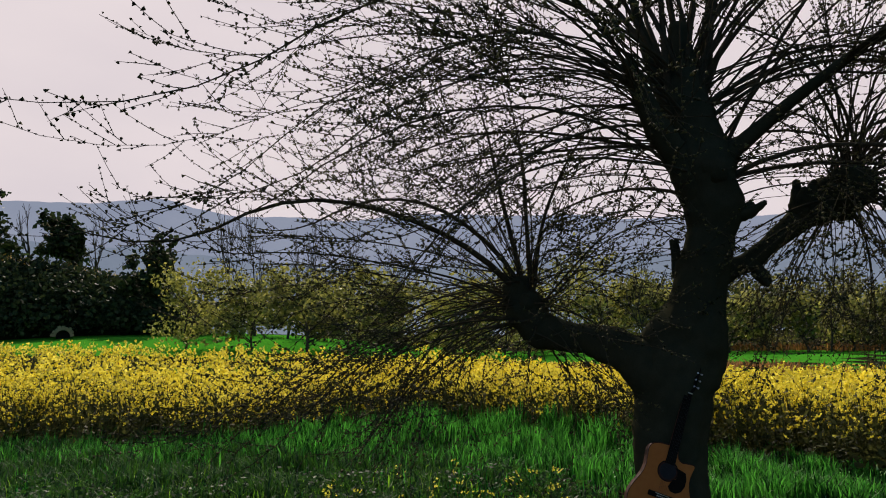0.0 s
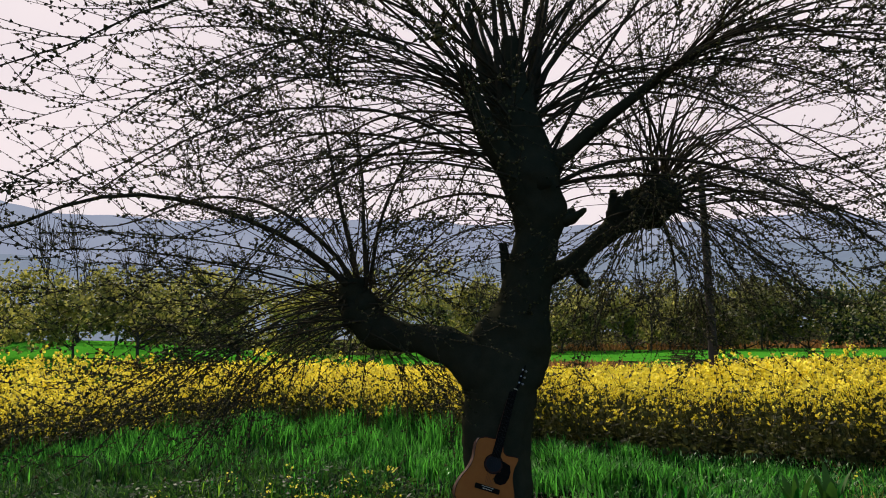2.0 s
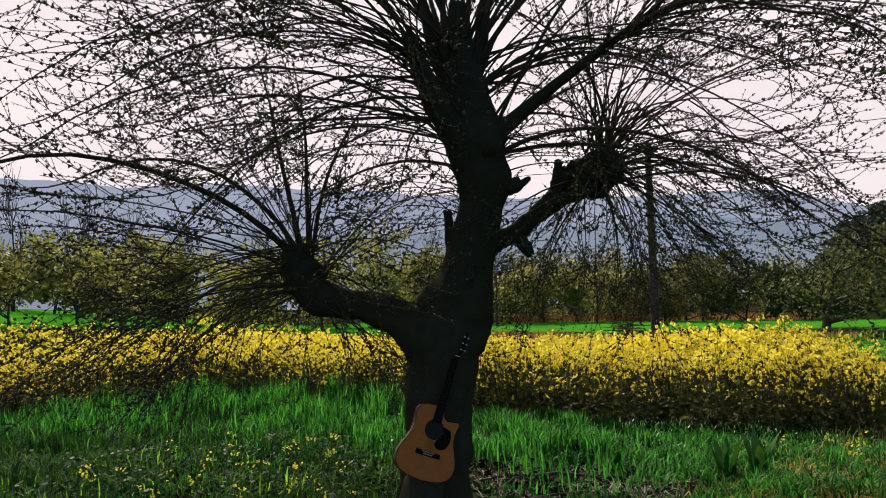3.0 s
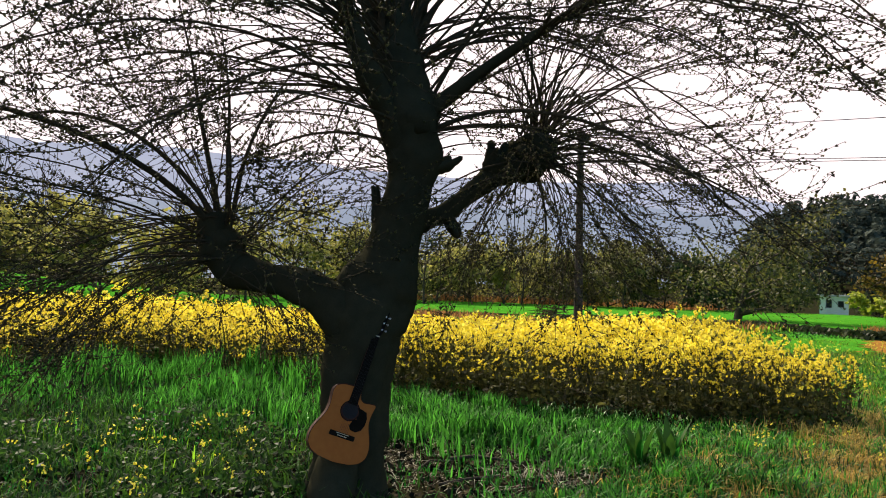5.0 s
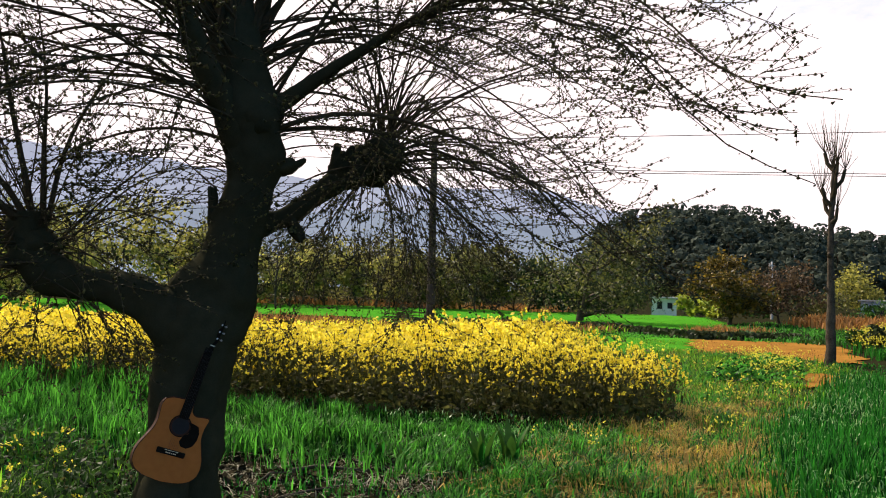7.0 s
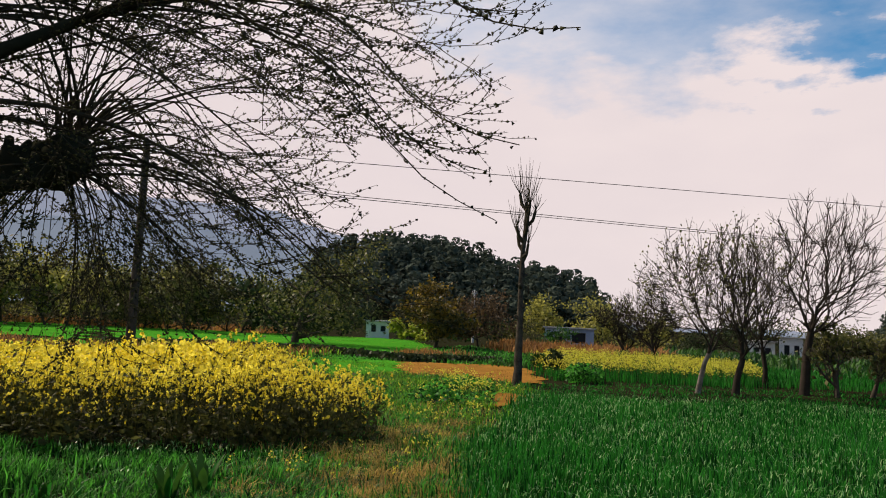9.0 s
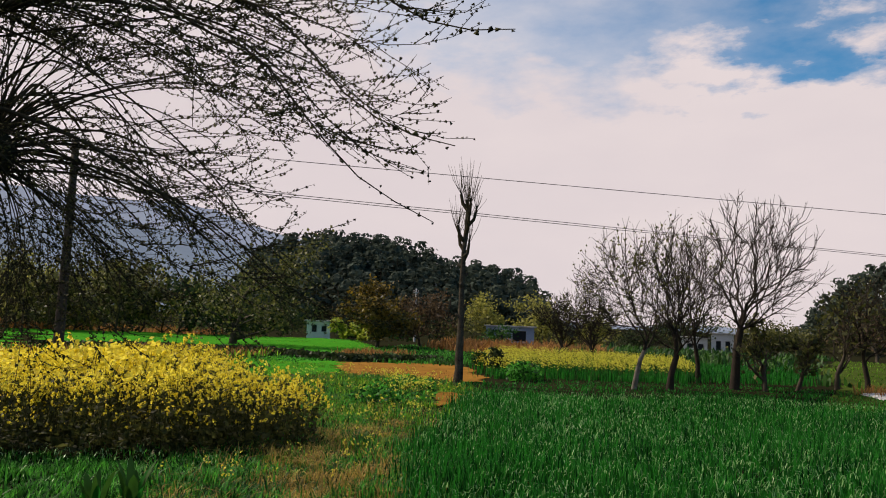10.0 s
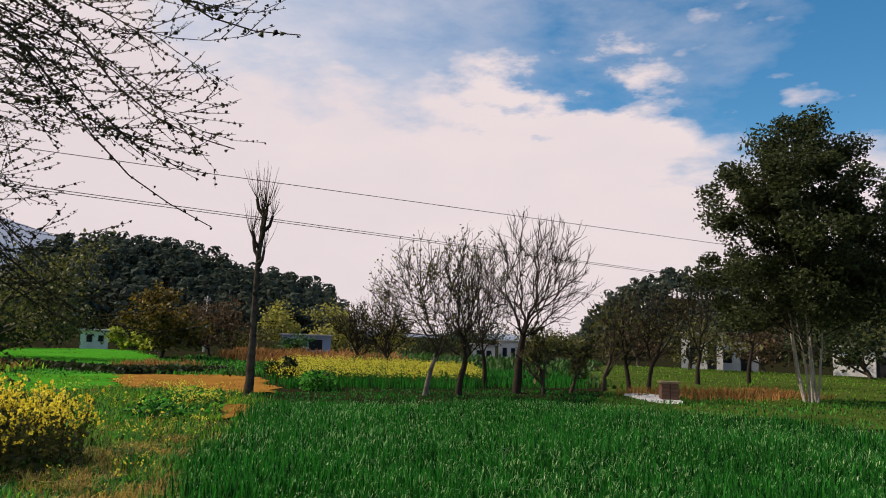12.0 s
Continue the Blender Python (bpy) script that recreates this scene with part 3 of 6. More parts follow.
wooded_hill("hill_1", [(41.5, 0.4), (43.2, 3.4), (45, 5.3), (47, 6.0), (49.4, 6.2), (52.9, 6.3), (56.5, 5.6), (58.7, 4.8), (62.2, 3.95), (65.3, 3.3), (67.5, 1.7), (69.5, 0.4)], 210, 70, 680, "low hill rounded off behind the fields", 21, 0.82)
wooded_hill("hill_2", [(82.5, 0.3), (83.6, 1.3), (87, 3.8), (91, 5.6), (94, 5.5), (105, 5.8), (112, 5.6), (120, 5.0)], 190, 60, 540, "low wooded hill behind the houses", 22, 0.66)

# ---- the pollard tree ----
def lumpy(pts, radii, sides, r, rough, freq):
    """A limb with a knotted, ridged outline."""
    fine = np.linspace(0, len(pts) - 1, (len(pts) - 1) * 7 + 1)
    p = np.stack([np.interp(fine, range(len(pts)), np.asarray(pts)[:, k]) for k in range(3)], 1)
    for _ in range(3):
        p[1:-1] = (p[:-2] + 2 * p[1:-1] + p[2:]) / 4
    q = np.interp(fine, range(len(pts)), radii)
    t = Tubes()
    t.add(p, q, sides)
    v = t.v[0].reshape(len(p), sides, 3)
    for i in range(len(p)):
        for j in range(sides):
            d = v[i, j] - p[i]
            w = Vector(v[i, j])
            ridge_ = noise.noise((j * 9.0 / sides * 2, v[i, j, 2] * 1.3, 5.0))
            v[i, j] = p[i] + d * (1 + rough * (noise.fractal(w * freq, 0.8, 2.0, 4) + 0.5 * ridge_))
    cap = len(t.v[0])
    verts = np.concatenate([v.reshape(-1, 3), p[:1], p[-1:] + (p[-1:] - p[-2:-1]) * 0.6])
    f3 = [[(j + 1) % sides, j, cap] for j in range(sides)]
    b = (len(p) - 1) * sides
    f3 += [[b + j, b + (j + 1) % sides, cap + 1] for j in range(sides)]
    return verts, [t.f[0], np.array(f3)]


def knots_on(r, centre, size, count):
    """The swollen, scarred head of a pollard, with cut stubs."""
    V, F3, n = [], [], 0
    for _ in range(count):
        bm = bmesh.new()
        d = unit(r.normal(size=3))
        bmesh.ops.create_icosphere(bm, subdivisions=2, radius=1)
        s = size * r.uniform(0.35, 0.75)
        off = np.asarray(centre) + d * size * r.uniform(0.2, 0.75)
        for v in bm.verts:
            k = 1 + 0.45 * noise.fractal(v.co * 1.7 + Vector(off) * 7, 0.8, 2, 4)
            v.co = Vector(off) + v.co * s * k
        V.append(np.array([v.co[:] for v in bm.verts]))
        F3.append(np.array([[v.index for v in f.verts] for f in bm.faces]) + n)
        n += len(bm.verts)
        bm.free()
    return np.concatenate(V), [np.concatenate(F3)]


def whip(r, p0, d0, length, droop, base, tip_up=0.85):
    """A long arching shoot: its points and radii."""
    k = 15
    pts, d = [np.asarray(p0, dtype=float)], unit(d0)
    side = unit(np.cross(d, (0, 0, 1.0)))
    sway, turn = side * r.normal(0, 0.55) / (k - 1), np.zeros(3)
    for i in range(1, k):
        s = i / (k - 1)
        pull = -droop / (k - 1) * 1.15 if s < 0.74 else tip_up / (k - 1) * 3
        turn = 0.6 * turn + r.normal(0, 0.024, 3)
        d = unit(d + np.array([0, 0, pull]) + sway + turn)
        pts.append(pts[-1] + d * length / (k - 1))
    return np.array(pts), base * np.linspace(1, 0.14, k) ** 1.15


def arch(r, p0, p1, rise, base):
    """A shoot that bows up from p0 and comes down to curl up at p1."""
    k = 17
    s = np.linspace(0, 1, k)[:, None]
    up = rise * np.sin(np.pi * s ** 0.8) - 0.10 * np.sin(np.pi * np.clip((s - 0.72) / 0.28, 0, 1))
    pts = p0 + (p1 - p0) * s + np.array([0, 0, 1.0]) * up + np.cumsum(r.normal(0, 0.012, (k, 3)), 0) * (s * (1 - s) * 4)
    return pts, base * np.linspace(1, 0.16, k) ** 1.15


def side_twig(r, line, s, reach, k=5):
    """A twig that leaves a shoot at the share s of its length."""
    f = s * (len(line) - 1)
    a = min(int(f), len(line) - 2)
    q, along = line[a] + (line[a + 1] - line[a]) * (f - a), unit(line[a + 1] - line[a])
    d = unit(along * 0.8 + unit(np.cross(along, r.normal(size=3))) * r.uniform(0.25, 0.75) + np.array([0, 0, 0.10]))
    out = [q]
    for _ in range(k - 1):
        d = unit(d + r.normal(0, 0.06, 3) + np.array([0, 0, 0.05]))
        out.append(out[-1] + d * reach / (k - 1))
    return np.array(out)


SINGLE = 300


def shoots_of(tree, r, specs, done):
    """All shoots of one head. The first shoots are parts, those past them one bundle; the buds of the head are one part."""
    buds, rest = [], Tubes()
    for number, (p0, d0, length, droop, base) in enumerate(specs):
        alone = done + number < SINGLE
        t = Tubes() if alone else rest
        if length:
            pts, rad = whip(r, p0, d0, length, droop, base)
        else:
            pts, rad = arch(r, p0, d0, droop, base)
            length = 0.4 * float(np.linalg.norm(d0 - p0))
        low = np.maximum.accumulate(pts[:, 2] < 0.6)
        if low.any():
            m = max(3, int(np.argmax(low)))
            pts, rad = pts[:m], rad[:m]
        t.add(pts, np.maximum(rad, 0.0016), 5)
        lines = [(pts, 0.35)]
        for _ in range(int(length * r.uniform(3.0, 5.2))):
            s = r.uniform(0.34, 0.97)
            ln = r.uniform(0.15, 1.05) * (1.25 - s)
            tw = side_twig(r, pts, s, ln)
            t.add(tw, np.linspace(0.0029, 0.0013, 5), 3)
            lines.append((tw, 0.08))
            if ln > 0.3:
                for _ in range(int(ln * 5)):
                    tv = side_twig(r, tw, r.uniform(0.2, 0.95), r.uniform(0.08, 0.26), 3)
                    t.add(tv, (0.0022, 0.0018, 0.0012), 3)
                    lines.append((tv, 0.1))
        if alone:
            t.make("shoot", TWIG, tree)
        for line, skip in lines:
            seg = np.linalg.norm(np.diff(line, axis=0), axis=1)
            cum = np.concatenate([[0], np.cumsum(seg)])
            s = np.arange(cum[-1] * skip + 0.01, cum[-1] + 0.005, 0.040)
            s = s + r.uniform(-0.014, 0.014, len(s))
            c = np.stack([np.interp(s, cum, line[:, k]) for k in range(3)], 1)
            buds.append(c + r.normal(0, 0.005, c.shape))
    c = np.concatenate(buds)
    v, f = spikes(c, np.clip(r.gamma(8.0, 0.00182, len(c)), 0.007, 0.0195), r, 1.45)
    ob = mesh_object("bud_scatter", v, [f], BUD, tree, "small swelling dark buds")
    tagged(ob, kind="stuff")
    if rest.v:
        tagged(rest.make("twigwork", TWIG, tree), kind="stuff")
    return done + len(specs)


def pollard():
    r = np.random.default_rng(4)
    o = np.array([1.37, 4.70, 0])
    tree = thing("pollard_tree", pose(*o), "dark old pollarded tree with long arching budding shoots", "tree")
    trunk = [((1.35, 4.72, -0.12), 0.34), ((1.36, 4.71, 0.04), 0.265), ((1.37, 4.70, 0.3), 0.225), ((1.39, 4.70, 0.61), 0.212), ((1.41, 4.70, 0.89), 0.228), ((1.45, 4.70, 1.11), 0.25), ((1.52, 4.69, 1.33), 0.235), ((1.59, 4.67, 1.54), 0.185),
             ((1.64, 4.64, 1.76), 0.166), ((1.70, 4.61, 2.02), 0.158), ((1.71, 4.59, 2.2), 0.185), ((1.67, 4.60, 2.4), 0.205), ((1.63, 4.62, 2.6), 0.175), ((1.60, 4.62, 2.8), 0.15), ((1.58, 4.62, 3.0), 0.12), ((1.57, 4.62, 3.2), 0.085), ((1.56, 4.62, 3.4), 0.06)]
    v, f = lumpy([np.array(p) - o for p, _ in trunk], [q for _, q in trunk], 34, r, 0.19, 3.4)
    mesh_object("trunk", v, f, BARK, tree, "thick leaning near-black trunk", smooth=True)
    # root buttress on which the guitar stands
    v, f = lumpy([np.array(p) - o for p in ((1.31, 4.62, 0.46), (1.25, 4.51, 0.27), (1.22, 4.46, 0.12), (1.20, 4.43, -0.05), (1.19, 4.40, -0.2))], [0.08, 0.125, 0.145, 0.16, 0.18], 18, r, 0.15, 4)
    mesh_object("root", v, f, BARK, tree, smooth=True)
    limbs = [
        ([(1.41, 4.70, 1.02), (1.25, 4.70, 1.21), (1.10, 4.74, 1.31), (0.94, 4.86, 1.37), (0.77, 4.94, 1.38), (0.65, 5.01, 1.41), (0.56, 5.06, 1.56), (0.50, 5.10, 1.77)], [0.19, 0.15, 0.118, 0.092, 0.10, 0.125, 0.12, 0.09]),
        ([(1.63, 4.68, 1.65), (1.78, 4.75, 1.77), (2.01, 4.80, 1.85), (2.23, 4.85, 2.01), (2.42, 4.87, 2.15), (2.61, 4.85, 2.25), (2.75, 4.84, 2.38)], [0.11, 0.08, 0.066, 0.07, 0.092, 0.118, 0.10]),
        ([(1.64, 4.60, 2.25), (1.50, 4.54, 2.47), (1.37, 4.47, 2.63), (1.25, 4.40, 2.83), (1.15, 4.34, 3.05)], [0.13, 0.098, 0.080, 0.062, 0.040]),
        ([(1.69, 4.60, 2.35), (1.82, 4.52, 2.51), (2.00, 4.38, 2.67), (2.21, 4.17, 2.84), (2.39, 3.98, 2.98), (2.56, 3.80, 3.09)], [0.10, 0.056, 0.042, 0.034, 0.026, 0.018]),
        ([(1.58, 4.62, 2.6), (1.66, 4.66, 2.85), (1.76, 4.72, 3.1), (1.82, 4.76, 3.4), (1.85, 4.78, 3.7)], [0.09, 0.062, 0.046, 0.034, 0.022]),
        ([(1.62, 4.62, 2.5), (1.50, 4.66, 2.8), (1.42, 4.70, 3.1), (1.36, 4.74, 3.4), (1.31, 4.77, 3.7)], [0.09, 0.062, 0.046, 0.034, 0.022]),
    ]
    for pts, rad in limbs:
        v, f = lumpy([np.array(p) - o for p in pts], rad, 18, r, 0.2, 5)
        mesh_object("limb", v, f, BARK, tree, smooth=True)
    for p, q, w in (((2.38, 4.86, 2.14), (2.37, 4.84, 2.33), 0.07), ((1.78, 4.53, 2.08), (1.93, 4.50, 2.18), 0.06), ((1.50, 4.68, 1.66), (1.47, 4.68, 1.98), 0.036), ((2.03, 4.77, 1.82), (2.10, 4.71, 1.70), 0.04)):
        p, q = np.array(p) - o, np.array(q) - o
        V, F4, F3, n = [], [], [], 0
        for k in range(4):
            e = q + r.normal(0, w * 0.55, 3) if k else q
            v, (f4, f3) = lumpy([p, (p + e) / 2 + r.normal(0, w * 0.15, 3), e], [w, w * 0.75, w * (0.3 if k else 0.5)], 10, r, 0.4, 11)
            V.append(v), F4.append(f4 + n), F3.append(f3 + n)
            n += len(v)
        mesh_object("stub", np.concatenate(V), [np.concatenate(F4), np.concatenate(F3)], BARK, tree, "broken jagged dead stub", smooth=True)
    for c, s, n in (((0.56, 5.07, 1.57), 0.15, 22), ((2.70, 4.84, 2.29), 0.165, 18), ((1.61, 4.62, 2.74), 0.15, 12), ((1.67, 4.60, 2.42), 0.17, 10)):
        v, f = knots_on(r, np.array(c) - o, s, n)
        mesh_object("pollard_head", v, f, BARK, tree, "knotted swollen cutting scar", smooth=False)

    def fan(low, high, spread, count, azimuths, tilts, lengths, droops, bases):
        """Shoots from between two points, in random directions: bearing from +y clockwise, tilt above the horizontal, in degrees."""
        rows = []
        for _ in range(count):
            a, e = radians(r.uniform(*azimuths)), radians(r.triangular(*tilts))
            d = np.array([math.sin(a) * math.cos(e), math.cos(a) * math.cos(e), math.sin(e)])
            u = r.random()
            p = np.array(low) * (1 - u) + np.array(high) * u - o + d * spread * 0.35 + r.normal(0, spread * 0.22, 3)
            rows.append((p, d, r.uniform(*lengths), r.uniform(*droops), bases[0] + (bases[1] - bases[0]) * r.random() ** 2))
        return rows

    kl, kh = (0.62, 5.05, 1.45), (0.50, 5.10, 1.78)
    left = fan(kl, kh, 0.15, 38, (215, 330), (-25, 12, 55), (1.4, 3.1), (0.4, 1.5), (0.004, 0.011))
    left += fan(kl, kh, 0.15, 28, (0, 360), (-45, -8, 30), (0.8, 1.9), (0.5, 1.4), (0.004, 0.008))
    left += fan(kl, kh, 0.12, 16, (0, 360), (35, 62, 88), (1.0, 2.1), (0.6, 1.4), (0.004, 0.008))
    left += fan(kl, kh, 0.12, 14, (30, 170), (0, 30, 65), (0.9, 1.7), (0.5, 1.4), (0.004, 0.009))
    left += [(np.array((0.46, 5.02, 1.74)) - o, (-0.60, -0.36, 0.72), 3.0, 1.8, 0.024), (np.array((0.50, 5.04, 1.78)) - o, (-0.45, -0.1, 0.88), 2.4, 1.5, 0.019), (np.array((0.54, 5.08, 1.78)) - o, (-0.14, 0.05, 1.0), 1.6, 0.9, 0.022), (np.array((0.60, 5.06, 1.76)) - o, (-0.03, 0.0, 1.0), 1.5, 0.7, 0.020), (np.array((0.63, 5.07, 1.74)) - o, (0.10, 0.02, 1.0), 1.5, 0.6, 0.018)]
    for _ in range(20):
        a = radians(r.uniform(0, 360))
        reach = r.uniform(0.4, 1.2)
        end = np.array((0.58 + reach * math.sin(a), 5.06 + reach * math.cos(a), r.uniform(0.72, 1.15)))
        left.append((np.array((0.58, 5.05, 1.46)) + r.normal(0, 0.05, 3) - o, end - o, 0, r.uniform(0.03, 0.2), r.uniform(0.004, 0.008)))
    done = shoots_of(tree, r, left, 0)
    kl, kh = (2.66, 4.85, 2.22), (2.78, 4.83, 2.42)
    right = fan(kl, kh, 0.14, 36, (20, 205), (0, 32, 70), (1.4, 3.2), (0.8, 1.9), (0.004, 0.012))
    right += fan(kl, kh, 0.14, 42, (0, 360), (-60, -15, 20), (0.9, 1.9), (0.6, 1.5), (0.003, 0.007))
    right += fan(kl, kh, 0.12, 24, (0, 360), (50, 72, 88), (1.2, 2.5), (0.4, 1.1), (0.005, 0.015))
    right += fan(kl, kh, 0.14, 30, (0, 360), (-70, -30, 10), (0.9, 1.7), (0.5, 1.2), (0.004, 0.010))
    # long bows that come down on the far side of the head
    for _ in range(17):
        a = radians(r.uniform(45, 150))
        reach = r.uniform(1.1, 2.2)
        end = np.array((2.72 + reach * math.sin(a), 4.84 + reach * math.cos(a), r.uniform(0.95, 2.3)))
        right.append((np.array((2.70, 4.84, 2.36)) + r.normal(0, 0.05, 3) - o, end - o, 0, r.uniform(0.25, 0.75), r.uniform(0.006, 0.011)))
    done = shoots_of(tree, r, right, done)
    kl, kh = (1.66, 4.60, 2.25), (1.58, 4.62, 3.0)
    top = fan(kl, kh, 0.22, 36, (225, 330), (-5, 30, 70), (1.8, 3.6), (0.6, 1.6), (0.004, 0.015))
    top += fan(kl, kh, 0.22, 18, (232, 268), (8, 34, 60), (3.2, 4.5), (1.0, 1.7), (0.006, 0.012))
    top += fan(kl, kh, 0.22, 22, (60, 165), (5, 34, 70), (2.0, 3.8), (0.7, 1.5), (0.006, 0.020))
    top += fan((1.60, 4.62, 2.6), kh, 0.16, 24, (0, 360), (45, 70, 90), (1.6, 3.0), (0.3, 0.9), (0.006, 0.026))
    top += fan((1.60, 4.62, 2.5), (1.58, 4.62, 3.1), 0.20, 14, (0, 360), (52, 74, 90), (1.8, 3.0), (0.3, 0.8), (0.018, 0.032))
    top += fan(kl, kh, 0.22, 20, (-30, 60), (5, 35, 80), (1.8, 3.4), (0.6, 1.4), (0.005, 0.014))
    top += fan((2.3, 4.08, 2.9), (2.56, 3.80, 3.09), 0.06, 26, (105, 195), (-10, 12, 38), (1.3, 2.7), (0.5, 1.2), (0.004, 0.010))
    top += fan((1.3, 4.43, 2.75), (1.15, 4.34, 3.05), 0.06, 24, (190, 310), (-10, 20, 60), (1.4, 3.4), (0.5, 1.3), (0.004, 0.012))
    top += fan((1.55, 4.66, 1.9), (1.66, 4.64, 2.2), 0.14, 14, (200, 330), (0, 25, 60), (0.8, 1.6), (0.6, 1.4), (0.003, 0.007))
    top += fan((1.78, 4.56, 2.2), (1.76, 4.58, 2.5), 0.10, 16, (50, 140), (-5, 22, 60), (0.7, 1.6), (0.5, 1.2), (0.003, 0.007))
    # long arches reaching out on the side of the wheat
    for a, b, rise, w in (((2.56, 3.80, 3.09), (2.30, 1.05, 2.28), 0.35, 0.013), ((2.5, 3.86, 3.05), (2.30, 1.24, 1.95), 0.32, 0.012), ((2.4, 3.97, 2.98), (2.60, 1.50, 1.77), 0.30, 0.012),
                          ((2.3, 4.08, 2.9), (3.0, 1.8, 2.05), 0.35, 0.011)):
        top.append((np.array(a) - o, np.array(b) - o, 0, rise, w))
    shoots_of(tree, r, top, done)


pollard()

# ---- the guitar ----
def guitar():
    """An acoustic guitar with a cutaway. Its own axes: x across, y along the strings, z out of the soundboard."""
    foot, head = Vector((1.175, 4.345, 0.315)), Vector((1.505, 4.475, 1.185))
    along = (head - foot).normalized()
    out = Vector((-0.08, -0.99, 0.10))
    out = (out - along * out.dot(along)).normalized()
    across = along.cross(out)
    m = Matrix((across, along, out)).transposed().to_4x4()
    m.translation = foot
    g = thing("acoustic_guitar", m, "amber acoustic cutaway guitar leaning against the trunk", "guitar")
    L = 0.452
    half = [(0.0, 0.0), (0.02, 0.095), (0.07, 0.150), (0.15, 0.180), (0.25, 0.186), (0.36, 0.176), (0.48, 0.152), (0.58, 0.133), (0.68, 0.127), (0.78, 0.132), (0.88, 0.137), (0.95, 0.126), (0.99, 0.088), (1.0, 0.03)]
    cut = [(0.0, 0.0), (0.02, 0.095), (0.07, 0.150), (0.15, 0.180), (0.25, 0.186), (0.36, 0.176), (0.48, 0.152), (0.58, 0.134), (0.68, 0.130), (0.76, 0.135), (0.82, 0.142), (0.855, 0.138), (0.845, 0.10), (0.83, 0.065), (0.86, 0.040), (0.93, 0.030), (1.0, 0.028)]

    def curve(k):
        a = np.array(k)
        s = np.linspace(0, len(a) - 1, 90)
        y, x = np.interp(s, range(len(a)), a[:, 0]), np.interp(s, range(len(a)), a[:, 1])
        for _ in range(4):
            x[1:-1], y[1:-1] = (x[:-2] + 2 * x[1:-1] + x[2:]) / 4, (y[:-2] + 2 * y[1:-1] + y[2:]) / 4
        return x, y * L

    lx, ly = curve(half)
    rx, ry = curve(cut)
    outline = [(-a, b) for a, b in zip(lx[::-1], ly[::-1])] + [(a, b) for a, b in zip(rx[1:], ry[1:])]

    def slab(pts, z0, z1, bevel=0.0):
        bm = bmesh.new()
        face = bm.faces.new([bm.verts.new((x, y, z0)) for x, y in pts])
        ret = bmesh.ops.extrude_face_region(bm, geom=[face])
        bmesh.ops.translate(bm, verts=[v for v in ret["geom"] if isinstance(v, bmesh.types.BMVert)], vec=(0, 0, z1 - z0))
        bmesh.ops.recalc_face_normals(bm, faces=bm.faces)
        if bevel:
            rim = [e for e in bm.edges if len(e.link_faces) == 2 and e.calc_face_angle(0) > 1.2]
            bmesh.ops.bevel(bm, geom=rim, offset=bevel, segments=2, affect="EDGES")
        return bm

    def disc(cx, cy, r0, z0, z1, n=40, squash=1.0):
        return slab([(cx + r0 * math.cos(t * 2 * math.pi / n), cy + squash * r0 * math.sin(t * 2 * math.pi / n)) for t in range(n)], z0, z1)

    part("soundbox", slab(outline, -0.100, -0.004), SIDE_WOOD, g, "glossy dark mahogany sides and back")
    part("soundboard", slab([(x * 0.992, 0.002 + y * 0.992) for x, y in outline], -0.0038, 0.0), SPRUCE, g, "amber-stained spruce top")
    rim = bmesh.new()
    n = len(outline)
    ring = [[rim.verts.new((x * s, 0.002 * (1 - s) * 50 + y * s, z)) for x, y in outline] for s, z in ((1.004, -0.006), (1.004, 0.001), (0.985, 0.001))]
    for a, b in ((0, 1), (1, 2)):
        for i in range(n - 1):
            rim.faces.new((ring[a][i], ring[a][i + 1], ring[b][i + 1], ring[b][i]))
    part("binding", rim, SIDE_WOOD, g)
    hole_y = 0.305
    part("rosette", disc(0, hole_y, 0.060, 0.0004, 0.0012), EBONY, g, "dark ring round the sound hole")
    part("rosette", disc(0, hole_y, 0.055, 0.0014, 0.0018), SIDE_WOOD, g, "brown inlaid ring")
    # Dark disc laid on the top, painting the hole's inner shade.
    part("sound_hole", disc(0, hole_y, 0.047, 0.0019, 0.0023), OPENING_SHADE, g)
    guard = [(0.036, 0.335), (0.060, 0.335), (0.098, 0.325), (0.112, 0.29), (0.112, 0.25), (0.098, 0.215), (0.070, 0.197), (0.038, 0.200), (0.020, 0.222), (0.030, 0.252), (0.052, 0.272), (0.060, 0.30), (0.050, 0.322)]
    part("pickguard", slab(guard, 0.0026, 0.0040), EBONY, g, "black teardrop pickguard")
    bridge = part("bridge", box(bmesh.new(), (-0.078, 0.142, 0.0004), (0.078, 0.172, 0.010), 0.003), EBONY, g, "dark rosewood bridge")
    part("saddle", box(bmesh.new(), (-0.038, 0.164, 0.0104), (0.038, 0.167, 0.0135)), BINDING, bridge)
    for k in range(6):
        part("bridge_pin", disc(-0.025 + 0.010 * k, 0.153, 0.0032, 0.0102, 0.0145, 8), BINDING, bridge, "white bridge pin")
    neck = slab([(-0.026, 0.44), (0.026, 0.44), (0.0215, 0.775), (-0.0215, 0.775)], -0.022, 0.0038, 0.004)
    part("neck", neck, SIDE_WOOD, g)
    board = part("fretboard", slab([(-0.028, 0.345), (0.028, 0.345), (0.0218, 0.775), (-0.0218, 0.775)], 0.004, 0.010), EBONY, g)
    for k in range(18):
        y = 0.775 - 0.60 * (1 - 2 ** (-(k + 1) / 12))
        part("fret", box(bmesh.new(), (-0.022, y - 0.0009, 0.0102), (0.022, y + 0.0009, 0.0112)), FRET, board)
    part("nut", box(bmesh.new(), (-0.022, 0.7755, 0.002), (0.022, 0.780, 0.0115)), BINDING, g)
